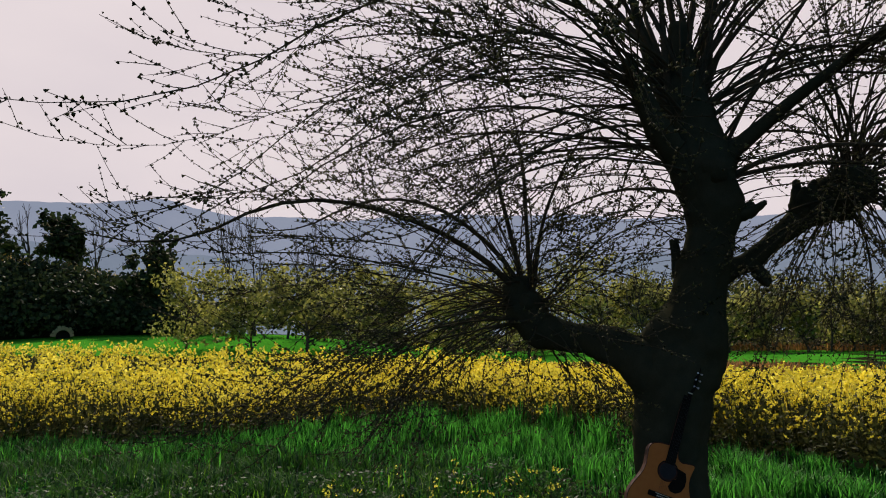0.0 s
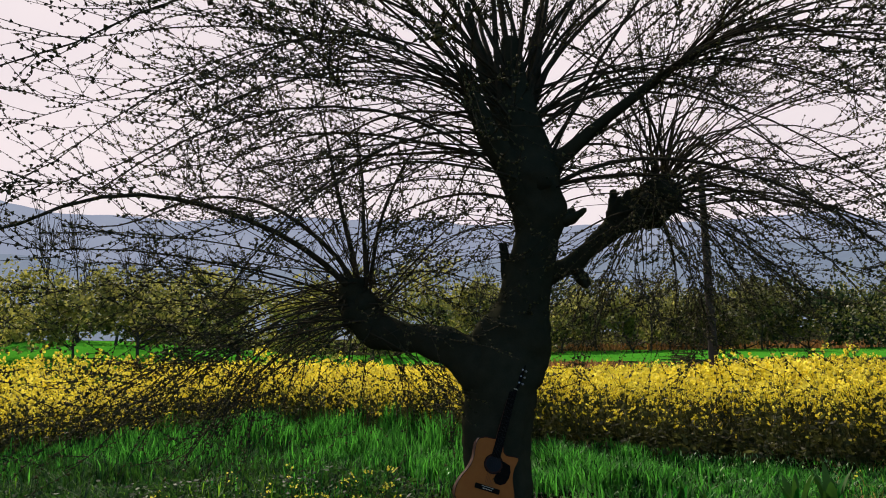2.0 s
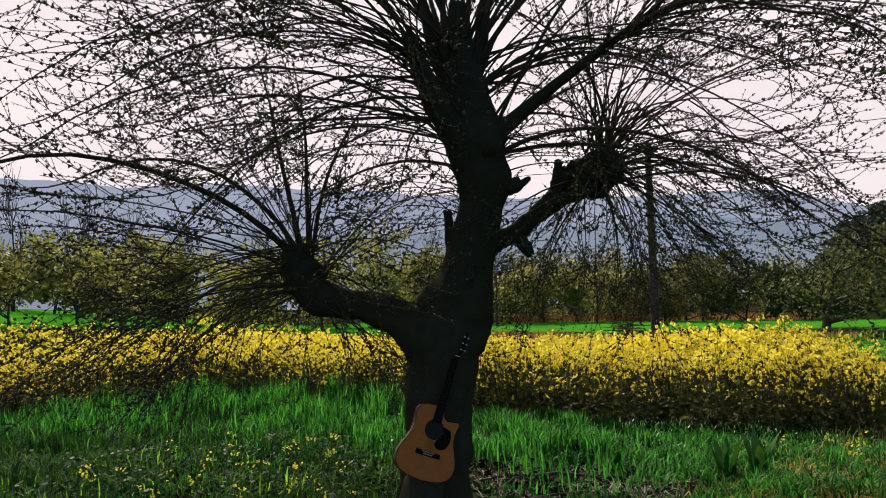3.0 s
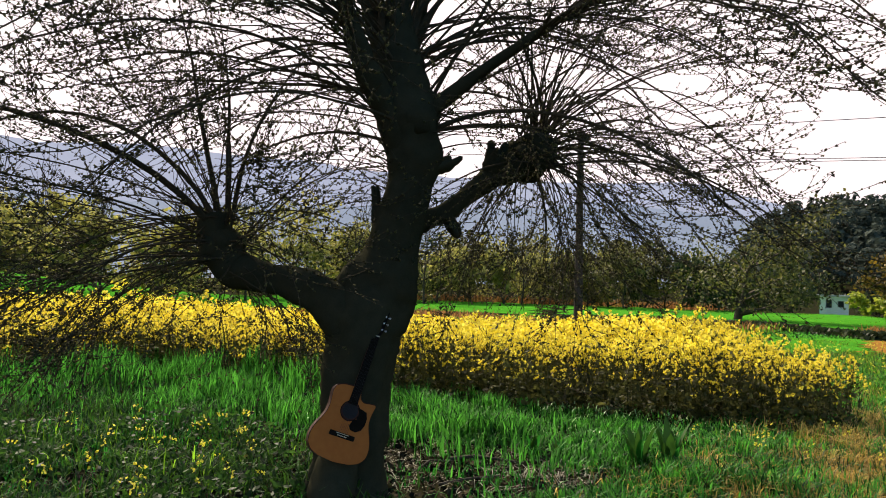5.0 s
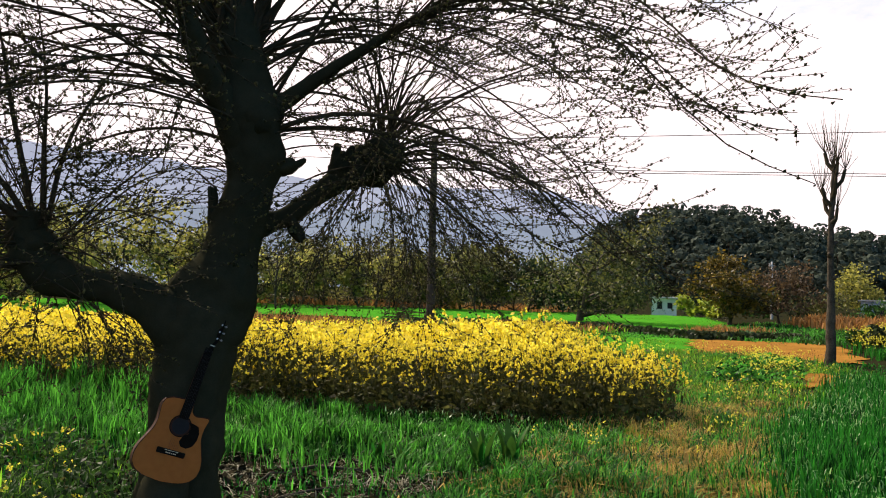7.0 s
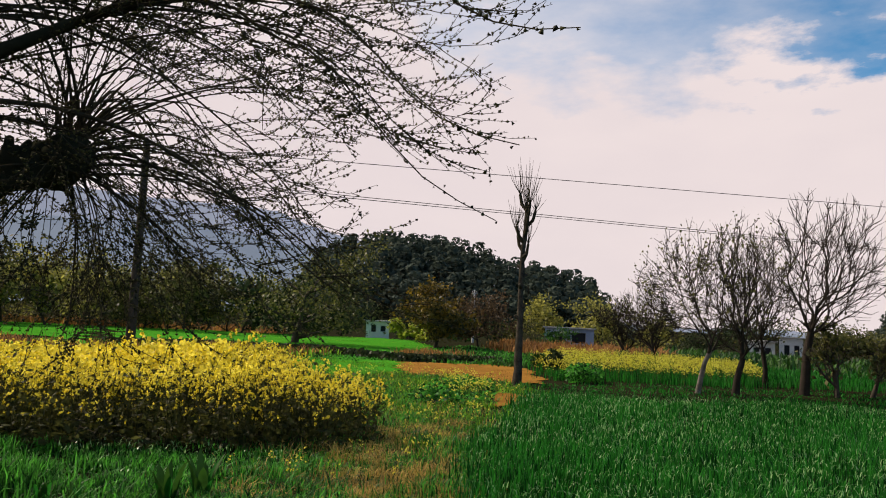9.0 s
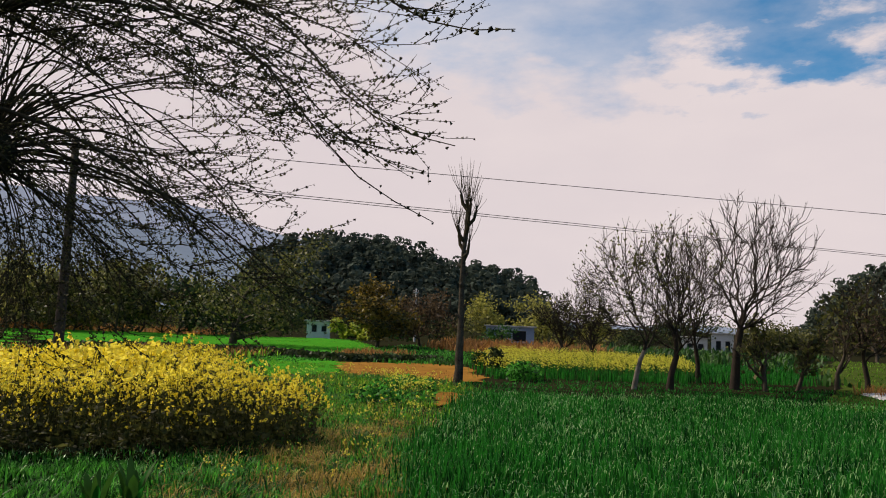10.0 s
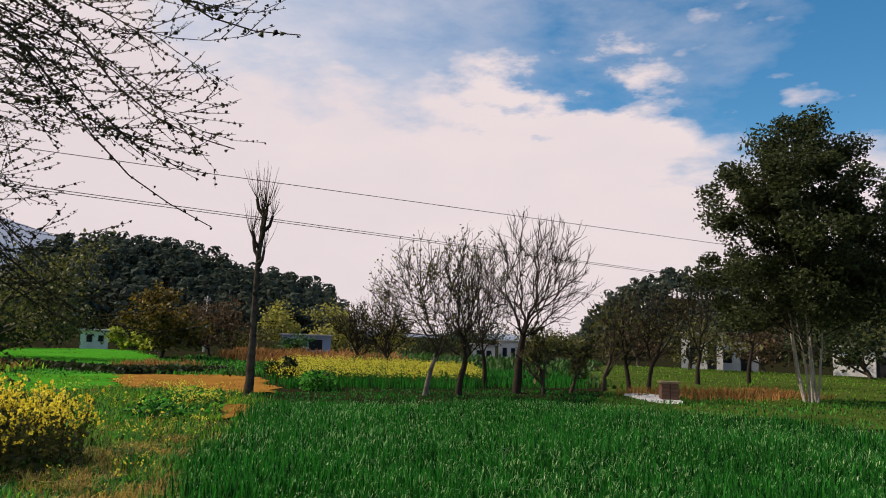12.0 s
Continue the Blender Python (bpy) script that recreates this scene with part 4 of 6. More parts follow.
    hs = part("headstock", slab([(-0.022, 0.7805), (0.022, 0.7805), (0.033, 0.81), (0.036, 0.94), (0.018, 0.952), (0, 0.945), (-0.018, 0.952), (-0.036, 0.94), (-0.033, 0.81)], -0.016, 0.0005), EBONY, g)
    for side in (-1, 1):
        for k in range(3):
            y = 0.825 + 0.042 * k
            part("tuning_post", disc(side * 0.021, y, 0.0045, 0.0008, 0.013, 10), CHROME, hs)
            t = Tubes()
            t.add([(side * 0.038, y, -0.007), (side * 0.043, y, -0.007), (side * 0.046, y, -0.007), (side * 0.052, y, -0.007), (side * 0.055, y, -0.007)], [0.002, 0.002, 0.006, 0.0065, 0.002], 8)
            t.make("tuning_peg", CHROME, hs, "bright chrome tuning peg")
    for k in range(6):
        t = Tubes()
        t.add([(-0.025 + 0.010 * k, 0.153, 0.0138), (-0.019 + 0.0076 * k, 0.778, 0.0124)], [0.0006, 0.0006], 4)
        t.make("string", FRET, g)


guitar()

# ---- crops and grasses ----
def mustard_template(r, n_heads, leafy, full, low=0.5):
    """A mustard plant one metre tall: stem, forking stalks, thin leaves, clustered four-petal florets."""
    t, heads = Tubes(), []
    top = np.array([r.normal(0, 0.04), r.normal(0, 0.04), 0.9])
    t.add([(0, 0, -0.03), top * 0.5 + r.normal(0, 0.015, 3), top], [0.006, 0.005, 0.003], 3)
    heads.append(top)
    for _ in range(n_heads - 1):
        s = r.uniform(low, 0.9)
        a = r.uniform(0, 6.28)
        end = top * s + np.array([math.cos(a), math.sin(a), 0]) * r.uniform(0.05, 0.17) + np.array([0, 0, r.uniform(0.10, 0.30)])
        end[2] = min(end[2], 1.02)
        if full:
            t.add([top * s, end], [0.003, 0.002], 3)
        heads.append(end)
    tv, tf = np.concatenate(t.v), np.concatenate(t.f)
    k = 6 if full else 3
    c = np.concatenate([h + r.normal(0, 1, (k, 3)) * np.array([0.0095, 0.0095, 0.013]) * (1 if full else 1.3) for h in heads])
    pv, pf = quads(c, r.uniform(0.027, 0.041, len(c)) * (1.0 if full else 1.75), r, 0, 1.0)
    z = 0.05 + 0.87 * r.random(leafy) ** 1.5
    a = r.uniform(0, 6.28, leafy)
    out = r.uniform(0.02, 0.13, leafy)
    lc = np.stack([np.cos(a) * out, np.sin(a) * out, z], 1)
    lv, lf = quads(lc, r.uniform(0.036, 0.08, leafy) * (1.15 - 0.65 * z), r, 0.2, 2.2)
    v = np.concatenate([tv, pv, lv])
    f = np.concatenate([tf, pf + len(tv), lf + len(tv) + len(pv)])
    return v, [f], [np.concatenate([np.zeros(len(tf), int), np.ones(len(pf), int), np.zeros(len(lf), int)])]


def mustard():
    r = np.random.default_rng(11)
    full = [mustard_template(r, 7, 17, True, 0.58) for _ in range(8)]
    edge_plants = [mustard_template(r, 7, 17, True, 0.24) for _ in range(8)]
    light = [mustard_template(r, 8, 5, False, 0.6) for _ in range(8)]
    green = [mustard_template(r, 5, 14, True, 0.4) for _ in range(8)]
    green_light = [mustard_template(r, 4, 12, False, 0.5) for _ in range(8)]
    xy = sow(MUSTARD_FIELD, 14500, r)
    # distance in from the front edge
    edge = np.array(MUSTARD_FIELD[:15])
    d = np.full(len(xy), 1e9)
    for a, b in zip(edge[:-1], edge[1:]):
        t = np.clip(((xy - a) @ (b - a)) / ((b - a) @ (b - a)), 0, 1)
        d = np.minimum(d, np.linalg.norm(xy - (a + t[:, None] * (b - a)), axis=1))
    view = xy[:, 0] > -0.62 * xy[:, 1] - 3
    view &= r.random(len(xy)) < np.where(d > 3.5, 0.40, 1.0)
    xy, d = xy[view], d[view]
    tall = np.array([0.81 + 0.20 * noise.noise((a * 0.5, b * 0.5, 1.0)) for a, b in xy]) * r.uniform(0.82, 1.12, len(xy))
    tall *= 1 - 0.05 * smoothstep(-1, 4, xy[:, 0])
    tall *= 1 - (0.06 + 0.08 * smoothstep(1, 4, xy[:, 0])) * smoothstep(10.5, 15, xy[:, 1])
    tall *= 1 - 0.16 * smoothstep(9.5, 13, xy[:, 1]) * smoothstep(0.5, 4.5, xy[:, 0])
    tall *= np.where(r.random(len(xy)) < 0.07, 1.16, 1.0)
    tall *= 0.92 + 0.08 * smoothstep(0, 0.9, d)
    tall *= 1 - 0.08 * smoothstep(5.6, 7.4, xy[:, 0]) * smoothstep(9, 6, xy[:, 1])
    places = np.stack([xy[:, 0], xy[:, 1], land(xy[:, 0], xy[:, 1])], 1)
    front = d < 1.3
    thin = r.random(len(xy)) < 0.8 * smoothstep(2.0, -2.0, xy[:, 0])
    for name, m, temps, label in (("mustard_plants", front & ~thin, full, "yellow-flowering mustard plants along the field edge"), ("mustard_plants", ~front & ~thin, light, "dense yellow flowering mustard crop"), ("mustard_plants", thin & (d < 2.2), green, "leafy mustard plants in thin flower along the field edge"), ("mustard_plants", thin & (d >= 2.2), green_light, "leafy mustard crop in thinner flower")):
        n = int(m.sum())
        v, f, i = scatter(temps, places[m], r.uniform(0, 6.28, n), tall[m], r, 0.10)
        tagged(mesh_object(name, v, f, [MUSTARD_GREEN, PETAL], index=i), label, "mustard", kind="stuff")
    # more plants in the front rows
    xy = sow(MUSTARD_FIELD, 12500, r)
    d = np.full(len(xy), 1e9)
    for a, b in zip(edge[:-1], edge[1:]):
        t = np.clip(((xy - a) @ (b - a)) / ((b - a) @ (b - a)), 0, 1)
        d = np.minimum(d, np.linalg.norm(xy - (a + t[:, None] * (b - a)), axis=1))
    xy = xy[(d < 0.9) & (xy[:, 0] > -0.62 * xy[:, 1] - 2)]
    v, f, i = scatter(edge_plants, np.stack([xy[:, 0], xy[:, 1], land(xy[:, 0], xy[:, 1])], 1), r.uniform(0, 6.28, len(xy)), r.uniform(0.6, 0.92, len(xy)) * (1 - 0.10 * smoothstep(0, 8.2, xy[:, 0])), r, 0.14)
    tagged(mesh_object("mustard_plants", v, f, [MUSTARD_GREEN, PETAL], index=i), "mustard plants crowding the field edge", "mustard", kind="stuff")


def turf(name, poly, count, height, width, lean, mat, label, seed, near=None, power=0.0, category="grass", zoff=0.0, blur=0.22, clump=0.0, freq=0.8, bare=None, bare_share=0.6, low=None):
    """Blades over a field. clump: how strongly they gather into tufts; blur: how ragged the field's edge is; bare: a worn stretch where few stand; low: between which x the growth gets shorter, and to what share."""
    r = np.random.default_rng(seed)
    xy = sow(poly, count, r, near, power) + r.normal(0, blur, (count, 2))
    if bare:
        xy = xy[~inside(bare, xy[:, 0], xy[:, 1]) | (r.random(len(xy)) > bare_share)]
    if clump:
        tuft = np.array([noise.noise((a * 2.3, b * 2.3, seed)) for a, b in xy])
        xy = xy[r.random(len(xy)) < np.clip(0.75 + clump * 2.2 * tuft, 0.06, 1)]
    patch = np.array([0.85 + 0.55 * noise.noise((a * freq, b * freq, seed)) + 0.35 * noise.noise((a * freq * 4, b * freq * 4, seed)) for a, b in xy])
    if low:
        patch = patch * (1 - (1 - low[2]) * smoothstep(low[0], low[1], xy[:, 0]))
    v, q, t = blades(xy, height * patch, width, lean, r, zoff)
    tagged(mesh_object(name, v, [q, t], mat), label, category, kind="stuff")


mustard()
CAM_SPOT = (0.5, 0.3, 6.0)
turf("wheat", WHEAT_FIELD, 74000, 0.27, 0.0165, 0.26, WHEAT, "dense deep green young wheat", 31, CAM_SPOT, 1.3, "wheat", blur=0.10, freq=0.5)
# Pale flecks put the wheat's glints into colour.
turf("wheat_glints", WHEAT_FIELD, 16000, 0.065, 0.008, 1.5, GLINT_BLADE, "pale bent leaf flecks painted as glints in the wheat", 47, CAM_SPOT, 0.9, "wheat", zoff=0.16, blur=0.10, freq=0.5)
turf("long_grass", GRASS_BAND, 60000, 0.30, 0.016, 0.5, BAND_GRASS, "tufted green grass between tree and mustard", 32, (0.3, 0.3, 7.5), 1.0, clump=2.2, blur=0.38, freq=1.6, low=(2.2, 4.6, 0.45))
turf("tall_grass", [(-2.6, 8.9), (-2.4, 9.5), (-1.2, 10.2), (0.0, 10.6), (1.4, 9.7), (2.2, 8.8), (1.2, 8.3), (-0.4, 8.8)], 14000, 0.46, 0.018, 0.35, BAND_GRASS, "tall rank grass against the mustard", 61, clump=2.4, blur=0.25, freq=1.4)
turf("low_grass", GRASS_BAND, 38000, 0.15, 0.015, 1.3, BAND_GRASS, "short bent green grass among the tufts", 53, (0.3, 0.3, 7.5), 1.0, clump=1.2, blur=0.25, freq=1.6, low=(2.2, 4.6, 0.6))
# Set darker than the grass, standing in for shade from the tree.
turf("shade_tone_weeds", [(-9, 6.6), (-9, 9.2), (-3, 9.4), (-1.2, 10.0), (0.0, 10.2), (1.0, 8.6), (0.6, 6.8), (-2, 6.4)], 30000, 0.28, 0.015, 0.6, SHADE_WEED, "weeds standing in the grass, tree shade in their deep green", 58, (0.3, 0.3, 7.5), 0.8, clump=1.6, blur=0.25, freq=1.2)
# The same pale flecks as painted glints among the grass.
turf("grass_glints", GRASS_BAND, 3000, 0.045, 0.007, 1.8, GLINT_BLADE, "pale bent leaf flecks painted as glints in the grass", 48, (0.3, 0.3, 7.5), 1.0, zoff=0.13, clump=1.2, blur=0.25)
turf("path_weeds", PATH_STRIP, 15000, 0.14, 0.012, 1.0, SHADE_WEED, "dull low weeds in the path", 54, (0.5, 0.3, 7.0), 1.0, clump=1.5, blur=0.35, bare=STRAW_PATCH)
turf("path_tufts", PATH_STRIP, 11000, 0.20, 0.011, 0.7, BAND_GRASS, "dark green grass tufts in the path", 55, (0.5, 0.3, 7.0), 1.0, clump=4.0, blur=0.4)
turf("margin_tufts", WEED_MARGIN, 24000, 0.17, 0.012, 0.7, BAND_GRASS, "dark green scrubby tufts in the weedy margin", 56, clump=4.0, blur=0.3, bare=EARTH_PATCH, bare_share=0.93)
turf("dry_grass", PATH_STRIP, 18000, 0.17, 0.009, 1.3, STRAW, "matted straw-coloured grass on the path", 33, (0.5, 0.3, 7.0), 1.0, clump=2.6, blur=0.35)
turf("straw_mat", STRAW_PATCH, 21000, 0.09, 0.010, 2.2, STRAW, "flattened pale straw on the path", 52, clump=2.2, blur=0.16)
turf("straw_mat", [(7.0, 5.1), (7.6, 5.8), (9.0, 7.1), (9.3, 6.8), (8.4, 5.6), (7.6, 4.95)], 6000, 0.08, 0.009, 3.0, STRAW, "flattened brown straw beside the mustard corner", 59, clump=1.4, blur=0.2)
turf("short_grass", PATH_STRIP, 5000, 0.17, 0.010, 0.8, GRASS, "green tufts along the path", 34, (0.5, 0.3, 7.0), 1.0, clump=1.5, blur=0.45, bare=STRAW_PATCH)
turf("margin_grass", WEED_MARGIN, 20000, 0.17, 0.016, 0.8, GRASS, "weedy green margin between path and plots", 49, clump=1.3, blur=0.3, bare=EARTH_PATCH, bare_share=0.93)
turf("margin_straw", WEED_MARGIN, 4500, 0.13, 0.010, 1.6, STRAW, "dry stalks in the weedy margin", 50, clump=1.6, blur=0.3)
turf("short_crop", LAWN_NEAR, 13000, 0.08, 0.02, 0.6, GRASS, "short bright green crop blades", 35)
turf("short_crop", LAWN_FAR, 6000, 0.08, 0.06, 0.6, GRASS, "green blades of the far crop", 36)
turf("short_crop", LAWN_BACK, 4500, 0.10, 0.06, 0.6, GRASS, "green blades of the crop behind the mustard", 44)
UNDER = [(-8, 4.5), (-8, 7.4), (-4, 7.2), (-1, 7.2), (1.4, 6.8), (2.6, 6.2), (3.6, 5.6), (4.4, 5.0), (3.4, 3.6), (0, 3.6)]
turf("weeds", UNDER, 12000, 0.12, 0.014, 0.9, WHEAT, "low dull weeds in the shade of the tree", 37, (0.8, 2, 5), 0.8, clump=1.8, blur=0.3)
turf("green_weeds", [(-8, 5.8), (-8, 7.6), (-4, 7.4), (-1, 7.6), (1.0, 7.0), (0.2, 6.2), (-2, 5.6)], 15000, 0.17, 0.013, 0.9, WHEAT, "deep green weeds before the long grass", 51, clump=1.6, blur=0.4)
turf("straw_litter", [(1.6, 4.7), (1.5, 6.0), (2.4, 6.3), (3.4, 5.6), (3.3, 4.4), (2.6, 4.0)], 1500, 0.10, 0.005, 3.4, PALE_STALK, "pale dry stalks lying under the tree", 38, clump=1.2)


def fallen_stick(pts, radius, label):
    t = Tubes()
    t.add([(x, y, float(land(x, y)) + z) for x, y, z in pts], np.linspace(radius, radius * 0.5, len(pts)), 6)
    tagged(t.make("fallen_stick", GREY_BARK), label, "stick", "fallen sticks")


fallen_stick([(2.30, 5.35, 0.03), (2.48, 5.26, 0.06), (2.66, 5.14, 0.05), (2.86, 5.05, 0.02)], 0.016, "dry fallen stick lying in the litter")
fallen_stick([(1.95, 5.1, 0.02), (2.1, 5.2, 0.07), (2.3, 5.24, 0.04)], 0.009, "thin bent dry stick in the litter")
fallen_stick([(2.0, 4.75, 0.02), (2.2, 4.72, 0.05), (2.5, 4.8, 0.03)], 0.010, "thin dry stick beside the trunk")


def weed_flowers(poly, count, seed, label, height, petal=None, clump=0.0):
    r = np.random.default_rng(seed)
    temps = [mustard_template(r, 5, 14 if clump else 5, False) for _ in range(4)]
    xy = sow(poly, count, r)
    if clump:
        tuft = np.array([noise.noise((p * 0.55, q * 0.55, seed)) for p, q in xy])
        xy = xy[r.random(count) < np.clip(0.25 + clump * tuft, 0.03, 1)]
        count = len(xy)
    v, f, i = scatter(temps, np.stack([xy[:, 0], xy[:, 1], land(xy[:, 0], xy[:, 1])], 1), r.uniform(0, 6.28, count), r.uniform(*height, count), r, 0.3)
    tagged(mesh_object("wild_mustard", v, f, [MUSTARD_GREEN, petal or WEED_PETAL], index=i), label, "weeds", kind="stuff")


weed_flowers([(-1.0, 5.0), (-0.8, 6.6), (0.2, 6.9), (0.9, 6.2), (1.05, 4.9), (0.7, 4.1), (-0.3, 4.1)], 44, 41, "small self-sown mustard flowering in the grass", (0.18, 0.34))
weed_flowers(WEED_MARGIN, 620, 42, "scrubby flowering weeds beside the path", (0.16, 0.36), clump=1.8)
weed_flowers([(17.6, 9.2), (19.2, 7.3), (22.4, 4.9), (29, 7.0), (29, 14.4), (22, 12)], 1900, 43, "thin pale yellow mustard plot before the houses", (0.40, 0.56))
weed_flowers([(10.4, 7.2), (11.4, 7.0), (14.6, 9.1), (14.0, 9.9)], 110, 57, "pale flowering bushy weeds beside the wheat", (0.22, 0.38))
turf("green_crop", YELLOW_PLOT, 14000, 0.38, 0.026, 0.3, WHEAT, "knee-high dark green crop before the yellow plot", 45)
weed_flowers([(3.4, 5.2), (6.4, 5.2), (9.5, 7.0), (12.5, 9.5), (10.5, 6.4), (5.6, 3.8)], 60, 46, "scattered yellow weeds in the path", (0.15, 0.3))


def broadleaf(at, tall, seed):
    """A rosette of upright, wide, folded leaves."""
    r = np.random.default_rng(seed)
    weed = thing("dock_weed", pose(at[0], at[1], float(land(*at))), "clump of broad dark green upright leaves", "weed", "broad-leaved weeds")
    for k in range(14):
        a, h, w = r.uniform(0, 6.28), tall * r.uniform(0.4, 1.1), tall * r.uniform(0.05, 0.10)
        out, side = np.array([math.cos(a), math.sin(a), 0]), np.array([-math.sin(a), math.cos(a), 0])
        v, f = [], []
        for i in range(7):
            s = i / 6
            c = out * (0.04 + h * 0.26 * s ** 1.6) + np.array([0, 0, h * (s - 0.18 * s * s)])
            b = w * math.sin(math.pi * (0.12 + 0.88 * s)) ** 0.8
            fold = np.array([0, 0, b * 0.35])
            v += [c - side * b + fold, c, c + side * b + fold]
            if i:
                n = i * 3
                f += [(n - 3, n - 2, n + 1, n), (n - 2, n - 1, n + 2, n + 1)]
        mesh_object("leaf", np.array(v), [np.array(f)], SHADE_WEED if k % 4 else WHEAT, weed, smooth=True)


for n, (x, y, tall) in enumerate(((3.6, 4.75, 0.40), (3.85, 4.7, 0.44), (3.03, 5.35, 0.26), (3.2, 5.2, 0.22), (-2.2, 7.0, 0.2))):
    broadleaf((x, y), tall, 300 + n)


def leaf_litter(poly, count, seed, label):
    """Dead leaves and crumbs lying on the soil."""
    r = np.random.default_rng(seed)
    xy = sow(poly, count, r) + r.normal(0, 0.2, (count, 2))
    c = np.stack([xy[:, 0], xy[:, 1], land(xy[:, 0], xy[:, 1]) + r.uniform(0.004, 0.03, count)], 1)
    v, f = quads(c, r.uniform(0.015, 0.05, count), r, 0.55, 1.6)
    tagged(mesh_object("leaf_litter", v, [f], DEAD_LEAF), label, "litter", kind="stuff")


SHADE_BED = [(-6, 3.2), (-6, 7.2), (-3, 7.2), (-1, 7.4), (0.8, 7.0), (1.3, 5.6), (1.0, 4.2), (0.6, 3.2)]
# Tree shade over this bed is put into the weeds' darker greens.
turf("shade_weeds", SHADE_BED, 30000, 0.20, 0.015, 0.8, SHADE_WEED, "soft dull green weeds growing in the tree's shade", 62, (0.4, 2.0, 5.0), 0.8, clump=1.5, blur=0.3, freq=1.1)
turf("shade_grass", SHADE_BED, 3500, 0.24, 0.011, 0.7, GRASS, "fresh grass blades among the shaded weeds", 63, (0.4, 2.0, 5.0), 0.8, clump=2.6, blur=0.3, freq=1.1)
turf("near_weeds", [(2.6, 3.0), (2.2, 4.2), (3.2, 5.0), (3.6, 5.6), (4.6, 5.4), (5.2, 5.3), (4.4, 4.3), (3.9, 3.0)], 12000, 0.20, 0.014, 0.8, BAND_GRASS, "leafy green weeds beside the path", 64, clump=2.4, blur=0.3, freq=1.3)


def leafy_weeds(poly, count, height, size, mat, seed, label):
    """Low broad-leaved weeds: leaves at all heights, gathered into clumps."""
    r = np.random.default_rng(seed)
    xy = sow(poly, count, r)
    tuft = np.array([noise.noise((a * 1.4, b * 1.4, seed)) for a, b in xy])
    keep = r.random(count) < np.clip(0.55 + 1.2 * tuft, 0.05, 1)
    xy, tuft = xy[keep], tuft[keep]
    n = len(xy)
    z = land(xy[:, 0], xy[:, 1]) + height * r.random(n) * (0.7 + 0.9 * np.clip(tuft, -0.4, 0.6))
    v, f = quads(np.stack([xy[:, 0], xy[:, 1], z + 0.015], 1), r.uniform(*size, n), r, 0.25, 1.9)
    tagged(mesh_object("leafy_weeds", v, [f], mat), label, "weeds", kind="stuff")


leafy_weeds([(10.2, 7.0), (11.4, 6.9), (14.7, 9.0), (14.2, 10.2), (12.0, 8.8), (9.6, 7.4)], 4500, 0.22, (0.03, 0.065), BAND_GRASS, 66, "bushy green weeds beside the wheat")
leafy_weeds([(17.0, 8.2), (17.6, 7.6), (18.8, 8.4), (18.4, 9.3)], 1100, 0.42, (0.04, 0.085), BAND_GRASS, 67, "tall bushy weeds at the corner of the yellow plot")
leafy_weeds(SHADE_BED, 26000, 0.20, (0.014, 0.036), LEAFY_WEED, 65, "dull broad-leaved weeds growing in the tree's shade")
leaf_litter(UNDER, 18000, 57, "dead leaves and crumbs on the dark soil under the tree")
turf("weeds", [(-6, -4), (-6, 4.4), (0, 3.5), (3.3, 3.5), (3.7, 2.2), (3.7, -3)], 11000, 0.11, 0.014, 1.0, SHADE_WEED, "low dull weeds on the bare soil before the tree", 60, clump=1.5)

# ---- trees ----
def spot(bearing, dist):
    x, y = dist * math.sin(radians(bearing)), dist * math.cos(radians(bearing))
    return x, y, float(land(x, y))


def leafy_tree(name, at, height, width, mat, label, seed, leaves=4200, leaf=0.16, stem=0.12, clear=0.2, bark=None, category="tree", lift=0.10, group=""):
    r = np.random.default_rng(seed)
    leaves, leaf = int(leaves * 0.52), leaf * 1.18
    tree = thing(name, pose(*at), label, category, group)
    spec = dict(levels=4, sides=(9, 6, 4), short=0.55, angle=48, lift=lift, wobble=0.14, taper=0.4)
    spec["from"] = clear
    out = []
    grow(r, (0, 0, -0.1), (0.05, 0, 1), height * 0.62, stem, 0, spec, out)
    pts = np.concatenate([p for p, _, _ in out])
    sx = width / 2 / (np.percentile(np.abs(pts[:, :2]), 96) + 1e-6)
    sz = height / pts[:, 2].max()
    scale = np.array([sx, sx, sz])
    t = Tubes()
    for p, q, lv in out:
        if lv < 2:
            t.add(p * scale, np.maximum(q, 0.008), 6 if lv < 1 else 3)
    t.make("trunk", bark or GREY_BARK, tree)
    tips = np.concatenate([p[1:] for p, _, lv in out if lv >= 2]) * scale
    c = tips[r.integers(0, len(tips), leaves)] + r.normal(0, 1, (leaves, 3)) * np.array([0.22, 0.22, 0.18]) * width / 5
    c = c[c[:, 2] > height * clear * 0.5]
    v, f = quads(c, r.uniform(0.5, 1.3, len(c)) * leaf, r, 0.1, 1.4)
    mesh_object("crown", v, [f], mat, tree)
    return tree


